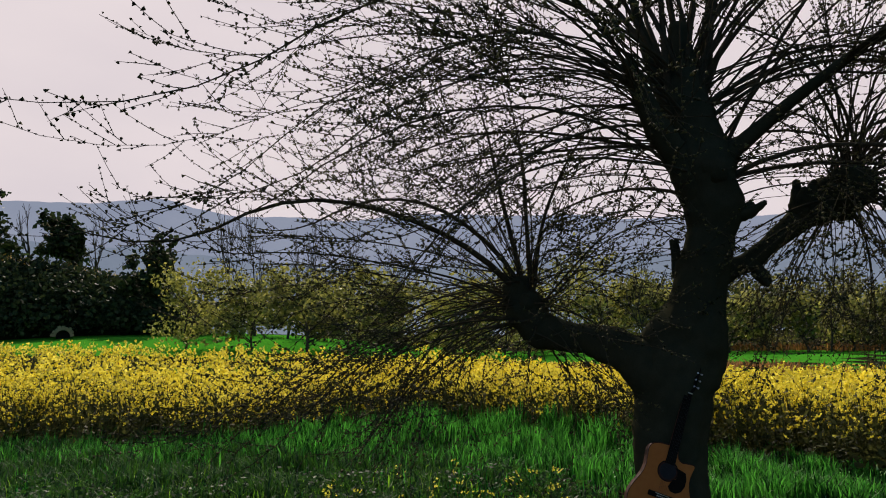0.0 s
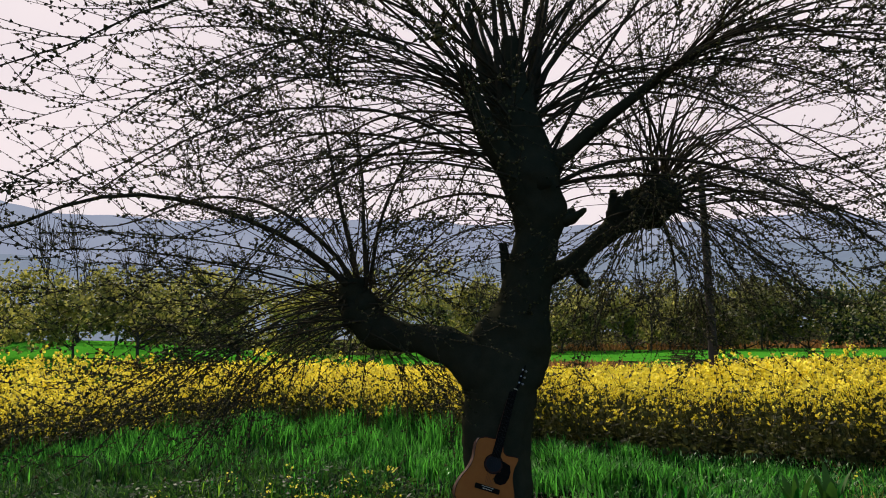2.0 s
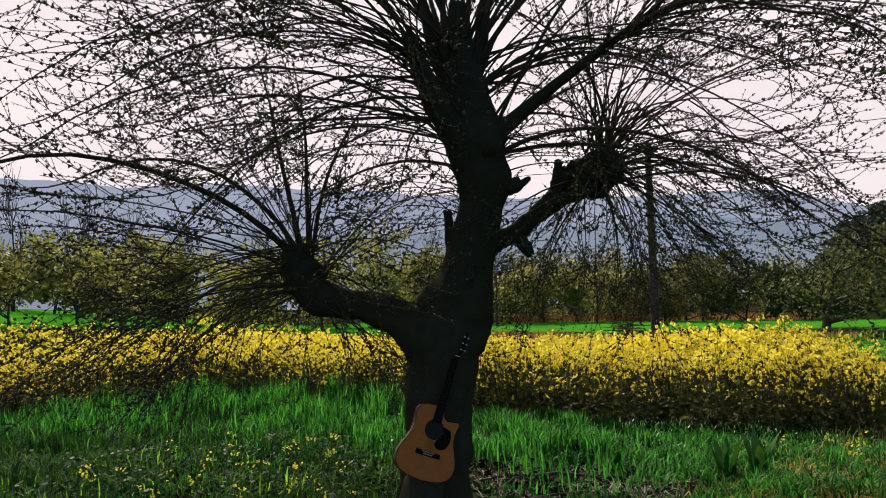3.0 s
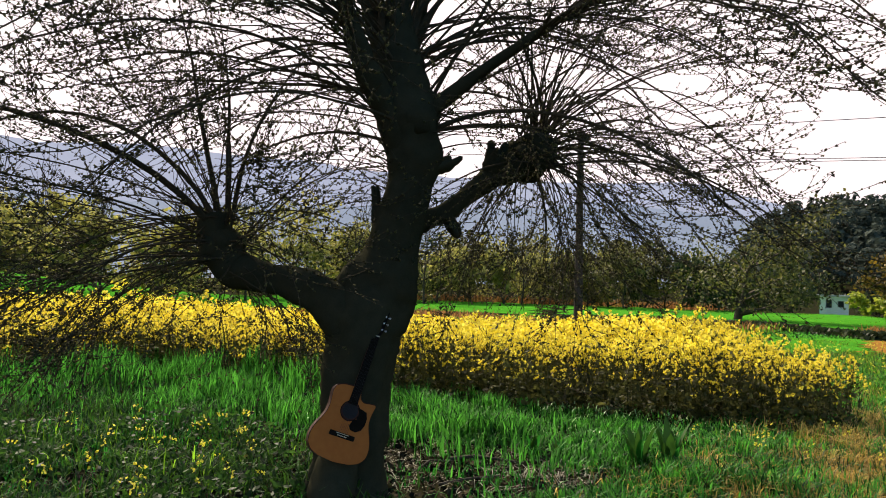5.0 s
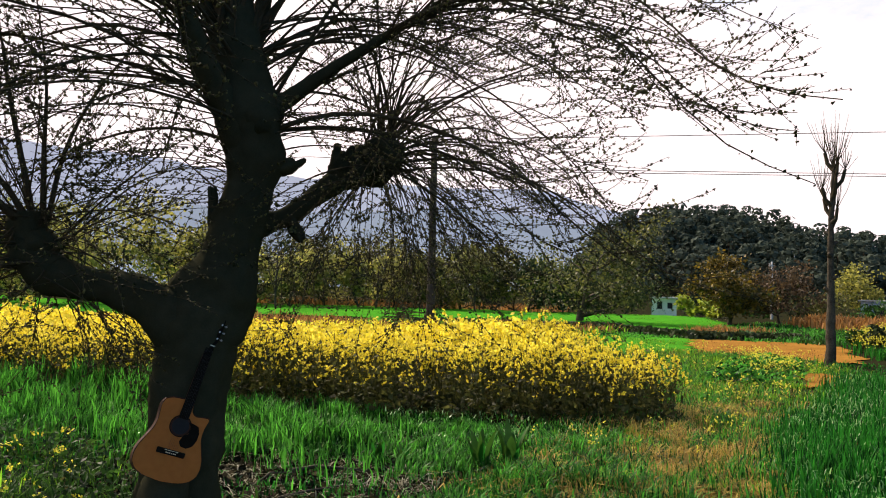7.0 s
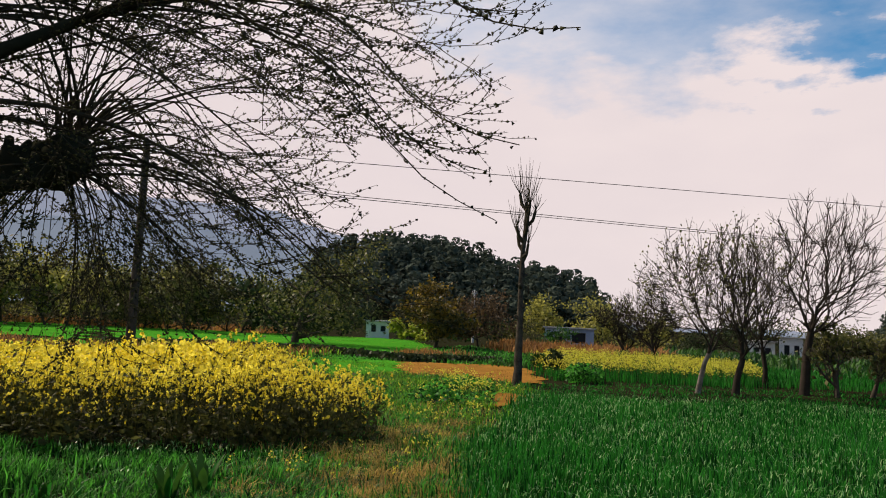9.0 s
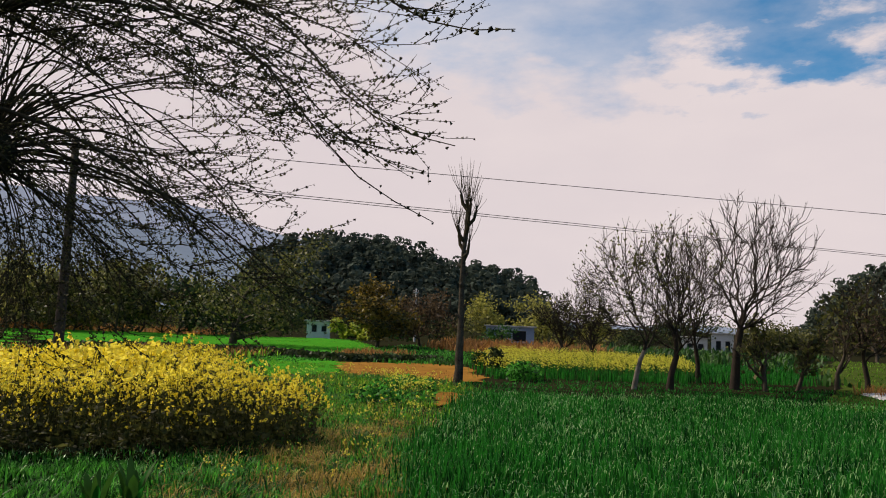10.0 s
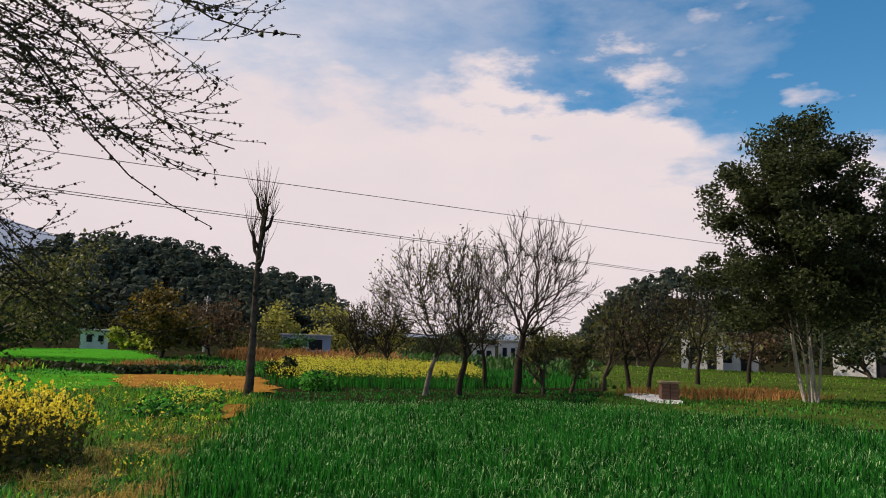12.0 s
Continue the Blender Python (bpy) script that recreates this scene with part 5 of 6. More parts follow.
def bare_tree(name, at, height, width, label, seed, stem=0.12, sides=(8, 6, 5, 3), lift=0.10, angle=42, bark=None, clear=0.25, haze_leaves=0, mat=None, levels=5, thin=0.006, group=""):
    r = np.random.default_rng(seed)
    tree = thing(name, pose(*at), label, "tree", group)
    spec = dict(levels=levels, sides=sides, short=0.58, angle=angle, lift=lift, wobble=0.12, taper=0.3)
    spec["from"] = clear
    out = []
    grow(r, (0, 0, -0.1), (0.03, 0.02, 1), height * 0.55, stem, 0, spec, out)
    pts = np.concatenate([p for p, _, _ in out])
    sx = width / 2 / (np.percentile(np.abs(pts[:, :2]), 96) + 1e-6)
    scale = np.array([sx, sx, height / np.percentile(pts[:, 2], 97)])
    big, fine = Tubes(), Tubes()
    for p, q, lv in out:
        (big if lv < 2 else fine).add(p * scale, np.maximum(q, thin), 6 if lv == 0 else 4 if lv < 3 else 3)
    big.make("trunk", bark or GREY_BARK, tree)
    fine.make("twig_crown", bark or GREY_BARK, tree)
    if haze_leaves:
        tips = np.concatenate([p[1:] for p, _, lv in out if lv >= 3]) * scale
        c = tips[r.integers(0, len(tips), haze_leaves)] + r.normal(0, 0.08, (haze_leaves, 3))
        v, f = quads(c, r.uniform(0.05, 0.12, haze_leaves), r, 0, 1.5)
        mesh_object("young_foliage", v, [f], mat, tree, "sparse opening leaves")
    return tree


# left of the pollard: a dark overgrown bank with trees on it
def bank():
    r = np.random.default_rng(51)
    az = np.linspace(-42, -17.5, 60)
    top = np.interp(az, (-42, -31, -27, -22, -19, -17.5), (3.9, 3.7, 3.3, 2.4, 1.0, 0.1))
    verts = []
    for k in range(7):
        f = k / 6
        for a, h in zip(az, top):
            d = 38 + 4.5 * f
            x, y, z = spot(a, d)
            verts.append((x, y, z - 0.1 + h * 0.9 * f ** 0.5 + 0.2 * noise.noise((a, f * 3, 0))))
    n = len(az)
    i, j = np.arange(6)[:, None] * n, np.arange(n - 1)[None]
    fs = np.stack([i + j, i + j + 1, i + n + j + 1, i + n + j], -1).reshape(-1, 4)
    tagged(mesh_object("bank", np.array(verts), [fs], SHADE_DARK_SOIL, smooth=True), "steep dark earth bank behind the fields", "bank", kind="structure")
    k = 30000
    a, f = r.uniform(-42, -17.8, k), r.random(k)
    h = np.interp(a, az, top) * (f ** 0.5) * r.uniform(0.75, 1.08, k)
    d = 38 + 4.5 * f - r.random(k) * 1.6
    x, y = d * np.sin(np.radians(a)), d * np.cos(np.radians(a))
    c = np.stack([x, y, land(x, y) + h + r.random(k) * 0.35], 1)
    v, fq = quads(c, r.uniform(0.09, 0.22, k), r, 0.1, 1.4)
    tagged(mesh_object("brambles", v, [fq], DARK_LEAF), "dark brambles hanging over the bank", "shrub", kind="stuff")
    k = 2600
    a = r.uniform(-40, -23, k)
    d = 42 + r.random(k) * 2
    x, y = d * np.sin(np.radians(a)), d * np.cos(np.radians(a))
    xy = np.stack([x, y], 1)
    v, q, t = blades(xy, 0.8, 0.05, 0.5, r)
    v = v + np.repeat(np.interp(a, az, top) * 0.9, 5)[:, None] * np.array([0, 0, 1.0])
    tagged(mesh_object("dry_grass", v, [q, t], STRAW), "dry tan grass along the top of the bank", "grass", kind="stuff")


bank()
x, y, z = spot(-31.6, 46)
leafy_tree("dark_tree", (x, y, z + 3.2), 4.4, 4.5, DARK_LEAF, "dark evergreen tree on the bank", 61, 4800, 0.22)
x, y, z = spot(-26.6, 45)
leafy_tree("dark_tree", (x, y, z + 2.6), 3.9, 3.4, DARK_LEAF, "round dark evergreen tree on the bank", 62, 5200, 0.20)
leafy_tree("dark_tree", spot(-22.8, 39), 5.0, 3.2, DARK_LEAF, "dense dark tree at the end of the bank", 63, 6000, 0.20)
x, y, z = spot(-29.6, 46)
bare_tree("bare_tree", (x, y, z + 3.2), 3.9, 2.0, "leafless gnarled tree on the bank", 64, 0.12, (4, 4, 3), levels=4, thin=0.014)
x, y, z = spot(-25.2, 46)
bare_tree("bare_tree", (x, y, z + 2.2), 4.6, 1.6, "thin leafless tree on the bank", 65, 0.08, (6, 5, 3), levels=4, thin=0.010)
leafy_tree("shrub", spot(-19.3, 30), 3.4, 3.2, YELLOW_LEAF, "sunlit yellow-green shrub behind the mustard", 66, 5200, 0.085, 0.05, 0.08, category="shrub")
leafy_tree("shrub", spot(-14.6, 30), 3.4, 3.6, LIT_OLIVE, "olive-green shrub behind the mustard", 67, 5600, 0.10, 0.05, 0.06, category="shrub")
for k, (b, d, h, w, mat, text) in enumerate((
        (-10.5, 29, 3.2, 3.6, LIT_OLIVE, "olive-green shrub in the field hedge"), (-7.5, 34, 4.0, 4.0, YELLOW_LEAF, "yellow-green budding shrub in the hedge"), (-3.4, 32, 3.8, 4.2, LIT_OLIVE, "olive-green shrub in the field hedge"),
        (0.8, 33, 4.2, 4.2, YELLOW_LEAF, "yellow-green budding shrub in the hedge"), (4.6, 32, 4.0, 4.2, LIT_OLIVE, "olive-green shrub in the field hedge"),
        (8.4, 35, 4.8, 4.2, LIT_OLIVE, "olive-green tree in the field hedge"), (12.4, 36, 6.0, 4.6, YELLOW_LEAF, "tall yellow-green budding tree"), (16.2, 37, 4.4, 4.6, LIT_OLIVE, "olive-green tree in the field hedge"),
        (19.6, 40, 4.0, 4.8, DARK_LEAF, "dark bushy tree beyond the crop"), (23.2, 44, 4.2, 5.0, LIT_OLIVE, "olive-green tree beyond the crop"), (26.6, 46, 4.6, 5.0, OLIVE, "olive bushy tree beyond the crop"),
        (29.8, 48, 3.6, 4.6, YELLOW_LEAF, "yellow-green tree beyond the crop"), (32.4, 52, 4.0, 4.6, LIT_OLIVE, "olive-green tree beyond the crop"), (35.2, 48, 4.8, 4.6, OLIVE, "olive round tree beyond the crop"),
        (38.2, 55, 4.2, 5.6, LIT_OLIVE, "olive-green tree beyond the crop"), (46.4, 58, 4.0, 5.0, DARK_LEAF, "dark tree before the houses"), (-36, 36, 4, 4, DARK_LEAF, "dark bushy tree by the bank"))):
    far = 1.42 if 4 < b < 31 else 1.0
    leafy_tree("hedge_tree", spot(b, d * far), h * far, w * far, mat, text, 70 + k, 5200, 0.12 * far, 0.07, 0.05, group="trees of the hedge line")
for k in range(22):
    b = -17 + k * 2.5
    far = 1.36 if b > 3 else 1.0
    leafy_tree("hedge_bush", spot(b + (k * 7 % 5 - 2) * 0.3, (40 + (k * 5 % 7)) * far), (2.8 + (k * 3 % 5) * 0.35) * far, (3.6 + (k % 3) * 0.6) * far, (OLIVE, LIT_OLIVE, LIT_OLIVE, DARK_LEAF)[k % 4], "dull olive bush filling the hedge line", 400 + k, 3000, 0.14, 0.05, 0.02, category="shrub", group="bushes of the hedge line")
for k, (b, d, h, w) in enumerate(((-12, 40, 5.4, 2.4), (-3.5, 42, 5.4, 2.6), (15.5, 44, 6.0, 2.6), (27.5, 52, 5.4, 3.0), (-16.6, 40, 6.2, 1.6), (-14.4, 41, 6.6, 1.7), (-9.2, 41, 6.4, 1.8), (-6.6, 42, 6.0, 1.8), (1.5, 44, 6.4, 2.2), (33, 55, 5.6, 3.4), (20, 46, 5.6, 3.0), (6.5, 43, 6.0, 3.0))):
    bare_tree("bare_tree", spot(b, d), h, w, "slender leafless tree behind the hedge", 90 + k, 0.08, (7, 5, 4), levels=4, thin=0.012, group="leafless trees of the hedge line")
for k in range(9):
    leafy_tree("hedge_tree", spot(21 + k * 2.6, 50 + (k * 4 % 7)), 3.9 + (k * 3 % 4) * 0.45, 5.0, (LIT_OLIVE, OLIVE, YELLOW_LEAF, LIT_OLIVE, OLIVE, DARK_LEAF, OLIVE, DARK_LEAF, DARK_LEAF)[k], "olive tree closing the view behind the crop", 440 + k, 4600, 0.17, 0.08, 0.03, group="trees of the hedge line")
leafy_tree("spreading_tree", spot(43.2, 36), 5.3, 6.4, OLIVE, "dark spreading tree with thin foliage by the crop", 110, 9000, 0.10, 0.20, 0.12)
leafy_tree("rusty_tree", spot(53.8, 38), 3.5, 3.5, RUST_LEAF, "rust and yellow-leaved round tree", 111, 12000, 0.11, 0.12, 0.12)
leafy_tree("brown_tree", spot(57.2, 41), 3.0, 3.6, BROWN_LEAF, "brown withered twiggy tree beside the rusty tree", 112, 8000, 0.085, 0.08, 0.05)
for k, (b, d, h, w) in enumerate(((63.0, 80, 6.4, 6), (66.2, 78, 5.8, 6), (69.2, 70, 3.8, 5))):
    leafy_tree("yellow_tree", spot(b, d), h, w, YELLOW_LEAF, "yellow-green tree behind the shed", 120 + k, 3600, 0.2, 0.10, 0.12, group="trees behind the shed")
for k, (b, d, h, w, hl) in enumerate(((70.2, 32, 3.4, 2.6, 400), (68.3, 34, 2.6, 2.4, 300))):
    bare_tree("young_tree", spot(b, d), h, w, "half-bare tree with opening leaves on thin branches", 130 + k, 0.075, (11, 8, 5, 3), haze_leaves=hl, mat=OLIVE, bark=WINTER_BARK, clear=0.25, lift=0.17, angle=36, group="row of trees along the wheat")


def spread_tree(name, bearing, dist, stem, girth, centre, radii, tips, label, seed, bark, leaves=0, mat=None, group="", thin=0.0065, trunk_bark=None):
    """A leafless tree grown towards points of a rounded crown: every twig leaves the nearest branch that already heads its way.
    Its own x runs across the bearing. stem: points of the trunk up to the fork."""
    r = np.random.default_rng(seed)
    tree = thing(name, pose(*spot(bearing, dist), 0, 0, -bearing), label, "tree", group)
    stem, c, e = np.asarray(stem, dtype=float), np.asarray(centre, dtype=float), np.asarray(radii, dtype=float)
    d = r.normal(size=(tips * 3, 3))
    d /= np.linalg.norm(d, axis=1)[:, None]
    goal = c + d * (r.random((tips * 3, 1)) ** 0.42) * e * (1 + 0.04 * r.normal(size=(tips * 3, 1)))
    fork = stem[-1]
    reach = np.linalg.norm(goal - fork, axis=1)
    rise = (goal[:, 2] - fork[2]) / reach
    goal = goal[(rise > 0.05) & (reach > 0.35)][:tips]
    goal = goal[np.argsort(np.linalg.norm(goal - fork, axis=1))]
    pos, way, back, far = [fork - (fork - stem[-2]) * 0.35, fork], [unit(fork - stem[-2])] * 2, [-1, 0], [0.0, 0.2]
    chains = []
    for g in goal:
        P, W = np.array(pos), np.array(way)
        v = g - P
        gap = np.linalg.norm(v, axis=1) + 1e-6
        cost = (gap + 0.30 * np.array(far)) * (1 + 1.3 * (1 - np.einsum("ij,ij->i", v, W) / gap))
        k = int(np.argmin(cost))
        m = max(2, int(math.ceil(gap[k] / 0.22)))
        mid = P[k] + W[k] * gap[k] * 0.42 + np.array([0, 0, 0.04 * gap[k]]) + r.normal(0, 0.03 * gap[k], 3)
        line, last = [k], k
        for t in np.arange(1, m + 1) / m:
            q = P[k] * (1 - t) ** 2 + mid * 2 * t * (1 - t) + g * t * t + r.normal(0, 0.008, 3)
            way.append(unit(q - pos[last]))
            far.append(far[last] + float(np.linalg.norm(q - pos[last])))
            pos.append(q), back.append(last)
            last = len(pos) - 1
            line.append(last)
        chains.append(line)
    load = np.zeros(len(pos))
    for line in chains:
        load[line[-1]] += 1
    for k in range(len(pos) - 1, 0, -1):
        load[back[k]] += load[k]
    P, W = np.array(pos), np.array(way)
    thick = np.maximum(girth * 0.8 * (load / load[0]) ** 0.50, thin)
    t = Tubes()
    t.add(np.concatenate([stem[:-1], P[:2]]), np.concatenate([np.linspace(girth * 1.25, girth * 0.92, len(stem) - 1), [girth * 0.86, girth * 0.78]]), 10)
    t.make("trunk", trunk_bark or bark, tree)
    fine, ends = Tubes(), []
    order = sorted(range(len(chains)), key=lambda q: -load[chains[q][1]])
    for rank, q in enumerate(order):
        line = chains[q]
        w = thick[line].copy()
        w[0] = min(w[0], w[1] * 1.15)
        limb = Tubes() if rank < 9 else fine
        limb.add(P[line], w, 6 if rank < 9 else 4)
        if rank < 9:
            limb.make("limb", bark, tree)
        ends.append(P[line[-1]])
        for _ in range(3):
            k = line[int(r.integers(1, len(line)))]
            if load[k] > 6:
                continue
            side = unit(W[k] * 0.9 + unit(np.cross(W[k], r.normal(size=3))) * r.uniform(0.4, 0.8) + np.array([0, 0, 0.25]))
            ln = r.uniform(0.12, 0.42)
            tip = P[k] + side * ln + np.array([0, 0, 0.06 * ln])
            fine.add([P[k], P[k] + side * ln * 0.5, tip], [thin, thin * 0.85, thin * 0.6], 3)
            ends.append(tip)
    fine.make("twig_crown", bark, tree)
    if leaves:
        ends = np.array(ends)
        p = ends[r.integers(0, len(ends), leaves)] + r.normal(0, 0.07, (leaves, 3))
        v, f = quads(p, r.uniform(0.03, 0.07, len(p)), r, 0, 1.5)
        mesh_object("young_foliage", v, [f], mat, tree, "sparse opening leaves")
    return tree


ROW = "row of trees along the wheat"
spread_tree("young_tree", 88.7, 23.6, [(-0.2, 0, -0.1), (-0.22, 0, 0.3), (-0.3, 0, 0.8)], 0.075, (-0.15, 0, 2.05), (1.15, 1.0, 1.1), 150, "dark bare tree with a short leaning trunk", 147, WINTER_BARK, 300, OLIVE, ROW)
spread_tree("young_tree", 89.3, 23.9, [(0.1, 0, -0.1), (0.14, 0, 0.4), (0.24, 0, 0.95)], 0.07, (0.4, 0, 2.15), (0.9, 0.9, 1.1), 130, "dark bare tree forking above a slim trunk", 148, WINTER_BARK, 200, OLIVE, ROW)
spread_tree("young_tree", 93.0, 30.0, [(0.0, 0, -0.1), (0.0, 0, 0.6), (0.1, 0, 1.2)], 0.08, (0.1, 0, 2.7), (1.3, 1.2, 1.4), 150, "brown bare tree before the houses", 149, WINTER_BARK, 200, OLIVE, ROW)
spread_tree("young_tree", 96.4, 32.0, [(0.0, 0, -0.1), (0.0, 0, 0.6), (0.1, 0, 1.2)], 0.08, (0.0, 0, 2.9), (1.4, 1.2, 1.5), 150, "brown bare tree standing among the houses", 153, WINTER_BARK, 200, OLIVE, ROW)
spread_tree("walnut_tree", 80.1, 20.7, [(-0.04, 0, -0.1), (0.0, 0, 0.5), (0.02, 0.02, 1.0), (0.12, 0, 1.55)], 0.108, (0.42, 0, 3.25), (1.65, 1.6, 1.72), 440, "leafless tree with a broad rounded crown", 143, WINTER_BARK, group=ROW)
spread_tree("young_tree", 73.2, 18.6, [(-0.02, 0, -0.1), (0.06, 0, 0.35), (0.14, 0, 0.7), (0.26, 0, 1.0)], 0.058, (-0.1, 0, 2.35), (1.45, 1.2, 1.5), 280, "half-bare young tree with a pale leaning trunk", 144, WINTER_BARK, 900, OLIVE, ROW, trunk_bark=ASHEN_BARK)
spread_tree("young_tree", 75.8, 19.2, [(-0.05, 0, -0.1), (0.0, 0, 0.4), (0.12, 0, 0.85)], 0.085, (0.05, 0, 2.45), (1.25, 1.2, 1.7), 280, "half-bare young tree with thin upright branches", 145, WINTER_BARK, 700, OLIVE, ROW)
spread_tree("young_tree", 77.6, 22.5, [(0, 0, -0.1), (0.0, 0, 0.5), (-0.08, 0, 1.1)], 0.07, (-0.1, 0, 2.5), (1.0, 1.0, 1.6), 190, "slender leafless young tree behind the row", 146, WINTER_BARK, 300, OLIVE, ROW)


for k, (b, d, h, w) in enumerate(((82.0, 20.6, 1.7, 1.4), (84.0, 21.4, 1.5, 1.2), (86.4, 23, 2.6, 1.8))):
    bare_tree("young_tree", spot(b, d), h, w, "dark half-leafless young tree", 150 + k, 0.07, (7, 6, 4), haze_leaves=380, mat=OLIVE, levels=4, thin=0.008, group="row of trees along the wheat")
for k, (b, d, h, w) in enumerate(((84.5, 60, 3.4, 7), (89, 58, 3.8, 7), (92.5, 48, 3.4, 6), (97.5, 50, 3.8, 6), (104, 46, 4.6, 6), (110, 40, 6.5, 6), (78, 75, 4.2, 8), (73.4, 80, 3.6, 8), (100.5, 60, 6, 8))):
    leafy_tree("far_tree", spot(b, d), h, w, (OLIVE, BROWN_LEAF, OLIVE, BROWN_LEAF, DARK_LEAF, OLIVE, DARK_LEAF, DARK_LEAF, DARK_LEAF)[k], "dark tree among the far houses", 160 + k, 3400 if k in (1, 2, 3) else 6400, 0.13, 0.12, 0.12, group="trees among the houses")


def lopped_tree():
    """The tall lone trunk by the brown plot, lopped, with a tuft of upright shoots."""
    r = np.random.default_rng(171)
    x, y, z = 15.45, 8.8, float(land(15.45, 8.8))
    tree = thing("lopped_tree", pose(x, y, z), "tall lopped trunk with a tuft of bare shoots", "tree")
    t = [(0, 0, -0.1), (0.0, 0, 0.3), (0.02, 0, 1.2), (0.05, 0.02, 2.2), (0.06, 0.02, 3.0), (0.13, 0, 3.7), (0.16, 0, 4.15)]
    v, f = lumpy(t, [0.14, 0.10, 0.08, 0.066, 0.058, 0.052, 0.045], 14, r, 0.22, 5)
    mesh_object("trunk", v, f, LOPPED_BARK, tree, smooth=True)
    for k in range(9):
        h = 1.3 + 0.24 * k
        a = k * 2.4
        q = np.array([np.interp(h, [p[2] for p in t], [p[0] for p in t]), 0.01, h])
        e = q + np.array([math.cos(a) * 0.13, math.sin(a) * 0.13, 0.05 + 0.02 * (k % 3)])
        v, f = lumpy([q, (q + e) / 2 + np.array([0, 0, -0.01]), e], [0.05, 0.045, 0.03], 8, r, 0.35, 9)
        mesh_object("stub", v, f, LOPPED_BARK, tree, smooth=True)
    tv = Tubes()
    for k in range(7):
        a = k * 1.3
        s = 2.9 + 0.2 * k
        p = np.array([0.06 + 0.02 * k, 0, s])
        e = p + np.array([math.cos(a) * 0.22, math.sin(a) * 0.22, 0.42])
        tv.add([p, (p + e) / 2 + np.array([math.cos(a) * 0.05, math.sin(a) * 0.05, -0.03]), e], [0.05, 0.042, 0.035], 6)
        for _ in range(9):
            d = unit(r.normal(0, 0.33, 3) + np.array([0, 0, 1.0]))
            ln = r.uniform(0.35, 0.95)
            tv.add([e, e + d * ln * 0.5, e + unit(d + [0, 0, 0.2]) * ln], [0.008, 0.006, 0.003], 3)
    for _ in range(16):
        d = unit(r.normal(0, 0.22, 3) + np.array([0, 0, 1.0]))
        tv.add([(0.16, 0, 4.1), np.array([0.16, 0, 4.1]) + d * 0.6, np.array([0.16, 0, 4.1]) + unit(d + [0, 0, 0.15]) * r.uniform(0.8, 1.35)], [0.009, 0.006, 0.003], 3)
    tv.make("shoot_tuft", TWIG, tree)


lopped_tree()


def ball(r, n):
    """n points in a soft-edged ball of radius one."""
    d = r.normal(size=(n, 3))
    return d / np.linalg.norm(d, axis=1)[:, None] * (r.random((n, 1)) ** 0.45) * r.uniform(0.8, 1.1, (n, 1))


def eucalyptus():
    r = np.random.default_rng(181)
    tree = thing("eucalyptus", pose(*spot(100.2, 23.3)), "big eucalyptus with several slender pale stems", "tree")
    for k in range(6):
        a = k * 1.05
        lean = np.array([math.cos(a) * 0.14 * r.uniform(0.2, 1.2) + 0.02, math.sin(a) * 0.2 * r.uniform(0.2, 1.2) + 0.08, 1])
        out = []
        spec = dict(levels=3, sides=(13, 5), short=0.27, angle=46, lift=0.03, wobble=0.045, taper=0.3)
        spec["from"] = 0.24
        grow(r, (math.cos(a) * 0.16, math.sin(a) * 0.16, -0.1), lean, r.uniform(4.8, 5.8), 0.036, 0, spec, out)
        t, side = Tubes(), Tubes()
        for p, q, lv in out:
            (side if lv else t).add(p, np.maximum(q, 0.008), 4 if lv else 7)
        t.make("stem", PALE_BARK, tree, "slender pale bare stem")
        side.make("branches", WINTER_BARK, tree, "thin dark side branches")
    # clusters of leaves in a broad, lumpy crown
    n, m = 72000, 185
    d = r.normal(size=(m, 3))
    d /= np.linalg.norm(d, axis=1)[:, None]
    cl = np.array([0.0, 0.22, 4.7]) + d * (r.random((m, 1)) ** 0.42) * np.array([2.72, 2.72, 3.3])
    cl[:, :2] *= (1.12 - 0.055 * np.clip(cl[:, 2:] - 3.0, 0, 4))
    size = r.uniform(0.20, 0.38, m)
    k = r.integers(0, m, n)
    c = cl[k] + ball(r, n) * 1.75 * size[k][:, None] * np.array([1.0, 1.0, 0.8])
    c = c[c[:, 2] > 1.9 + 0.6 * (np.hypot(c[:, 0], c[:, 1]) < 1.1)]
    v, f = quads(c, r.uniform(0.042, 0.078, len(c)), r, 0.3, 2.0)
    mesh_object("crown", v, [f], GUM_LEAF, tree, "dense drooping dark green leaves")


eucalyptus()


# ---- poles and wires ----
def utility_pole(at, height, label, radius=0.09, mat=None):
    p = thing("utility_pole", pose(*at), label, "pole")
    t = Tubes()
    t.add([(0, 0, -0.2), (0.01, 0, height * 0.5), (0, 0, height), (0, 0, height + 0.02)], [radius * 1.25, radius, radius * 0.8, 0.01], 10)
    t.make("post", mat or GREY_BARK, p)
    arm = part("crossarm", box(bmesh.new(), (-0.35, -0.04, height - 0.32), (0.35, 0.04, height - 0.24), 0.008), mat or GREY_BARK, p)
    for s in (-0.3, 0.0, 0.3):
        t = Tubes()
        t.add([(s, 0, height - 0.24), (s, 0, height - 0.20), (s, 0, height - 0.12), (s, 0, height - 0.10)], [0.02, 0.035, 0.03, 0.01], 8)
        t.make("insulator", CONCRETE, arm, "pale insulator")
    return p


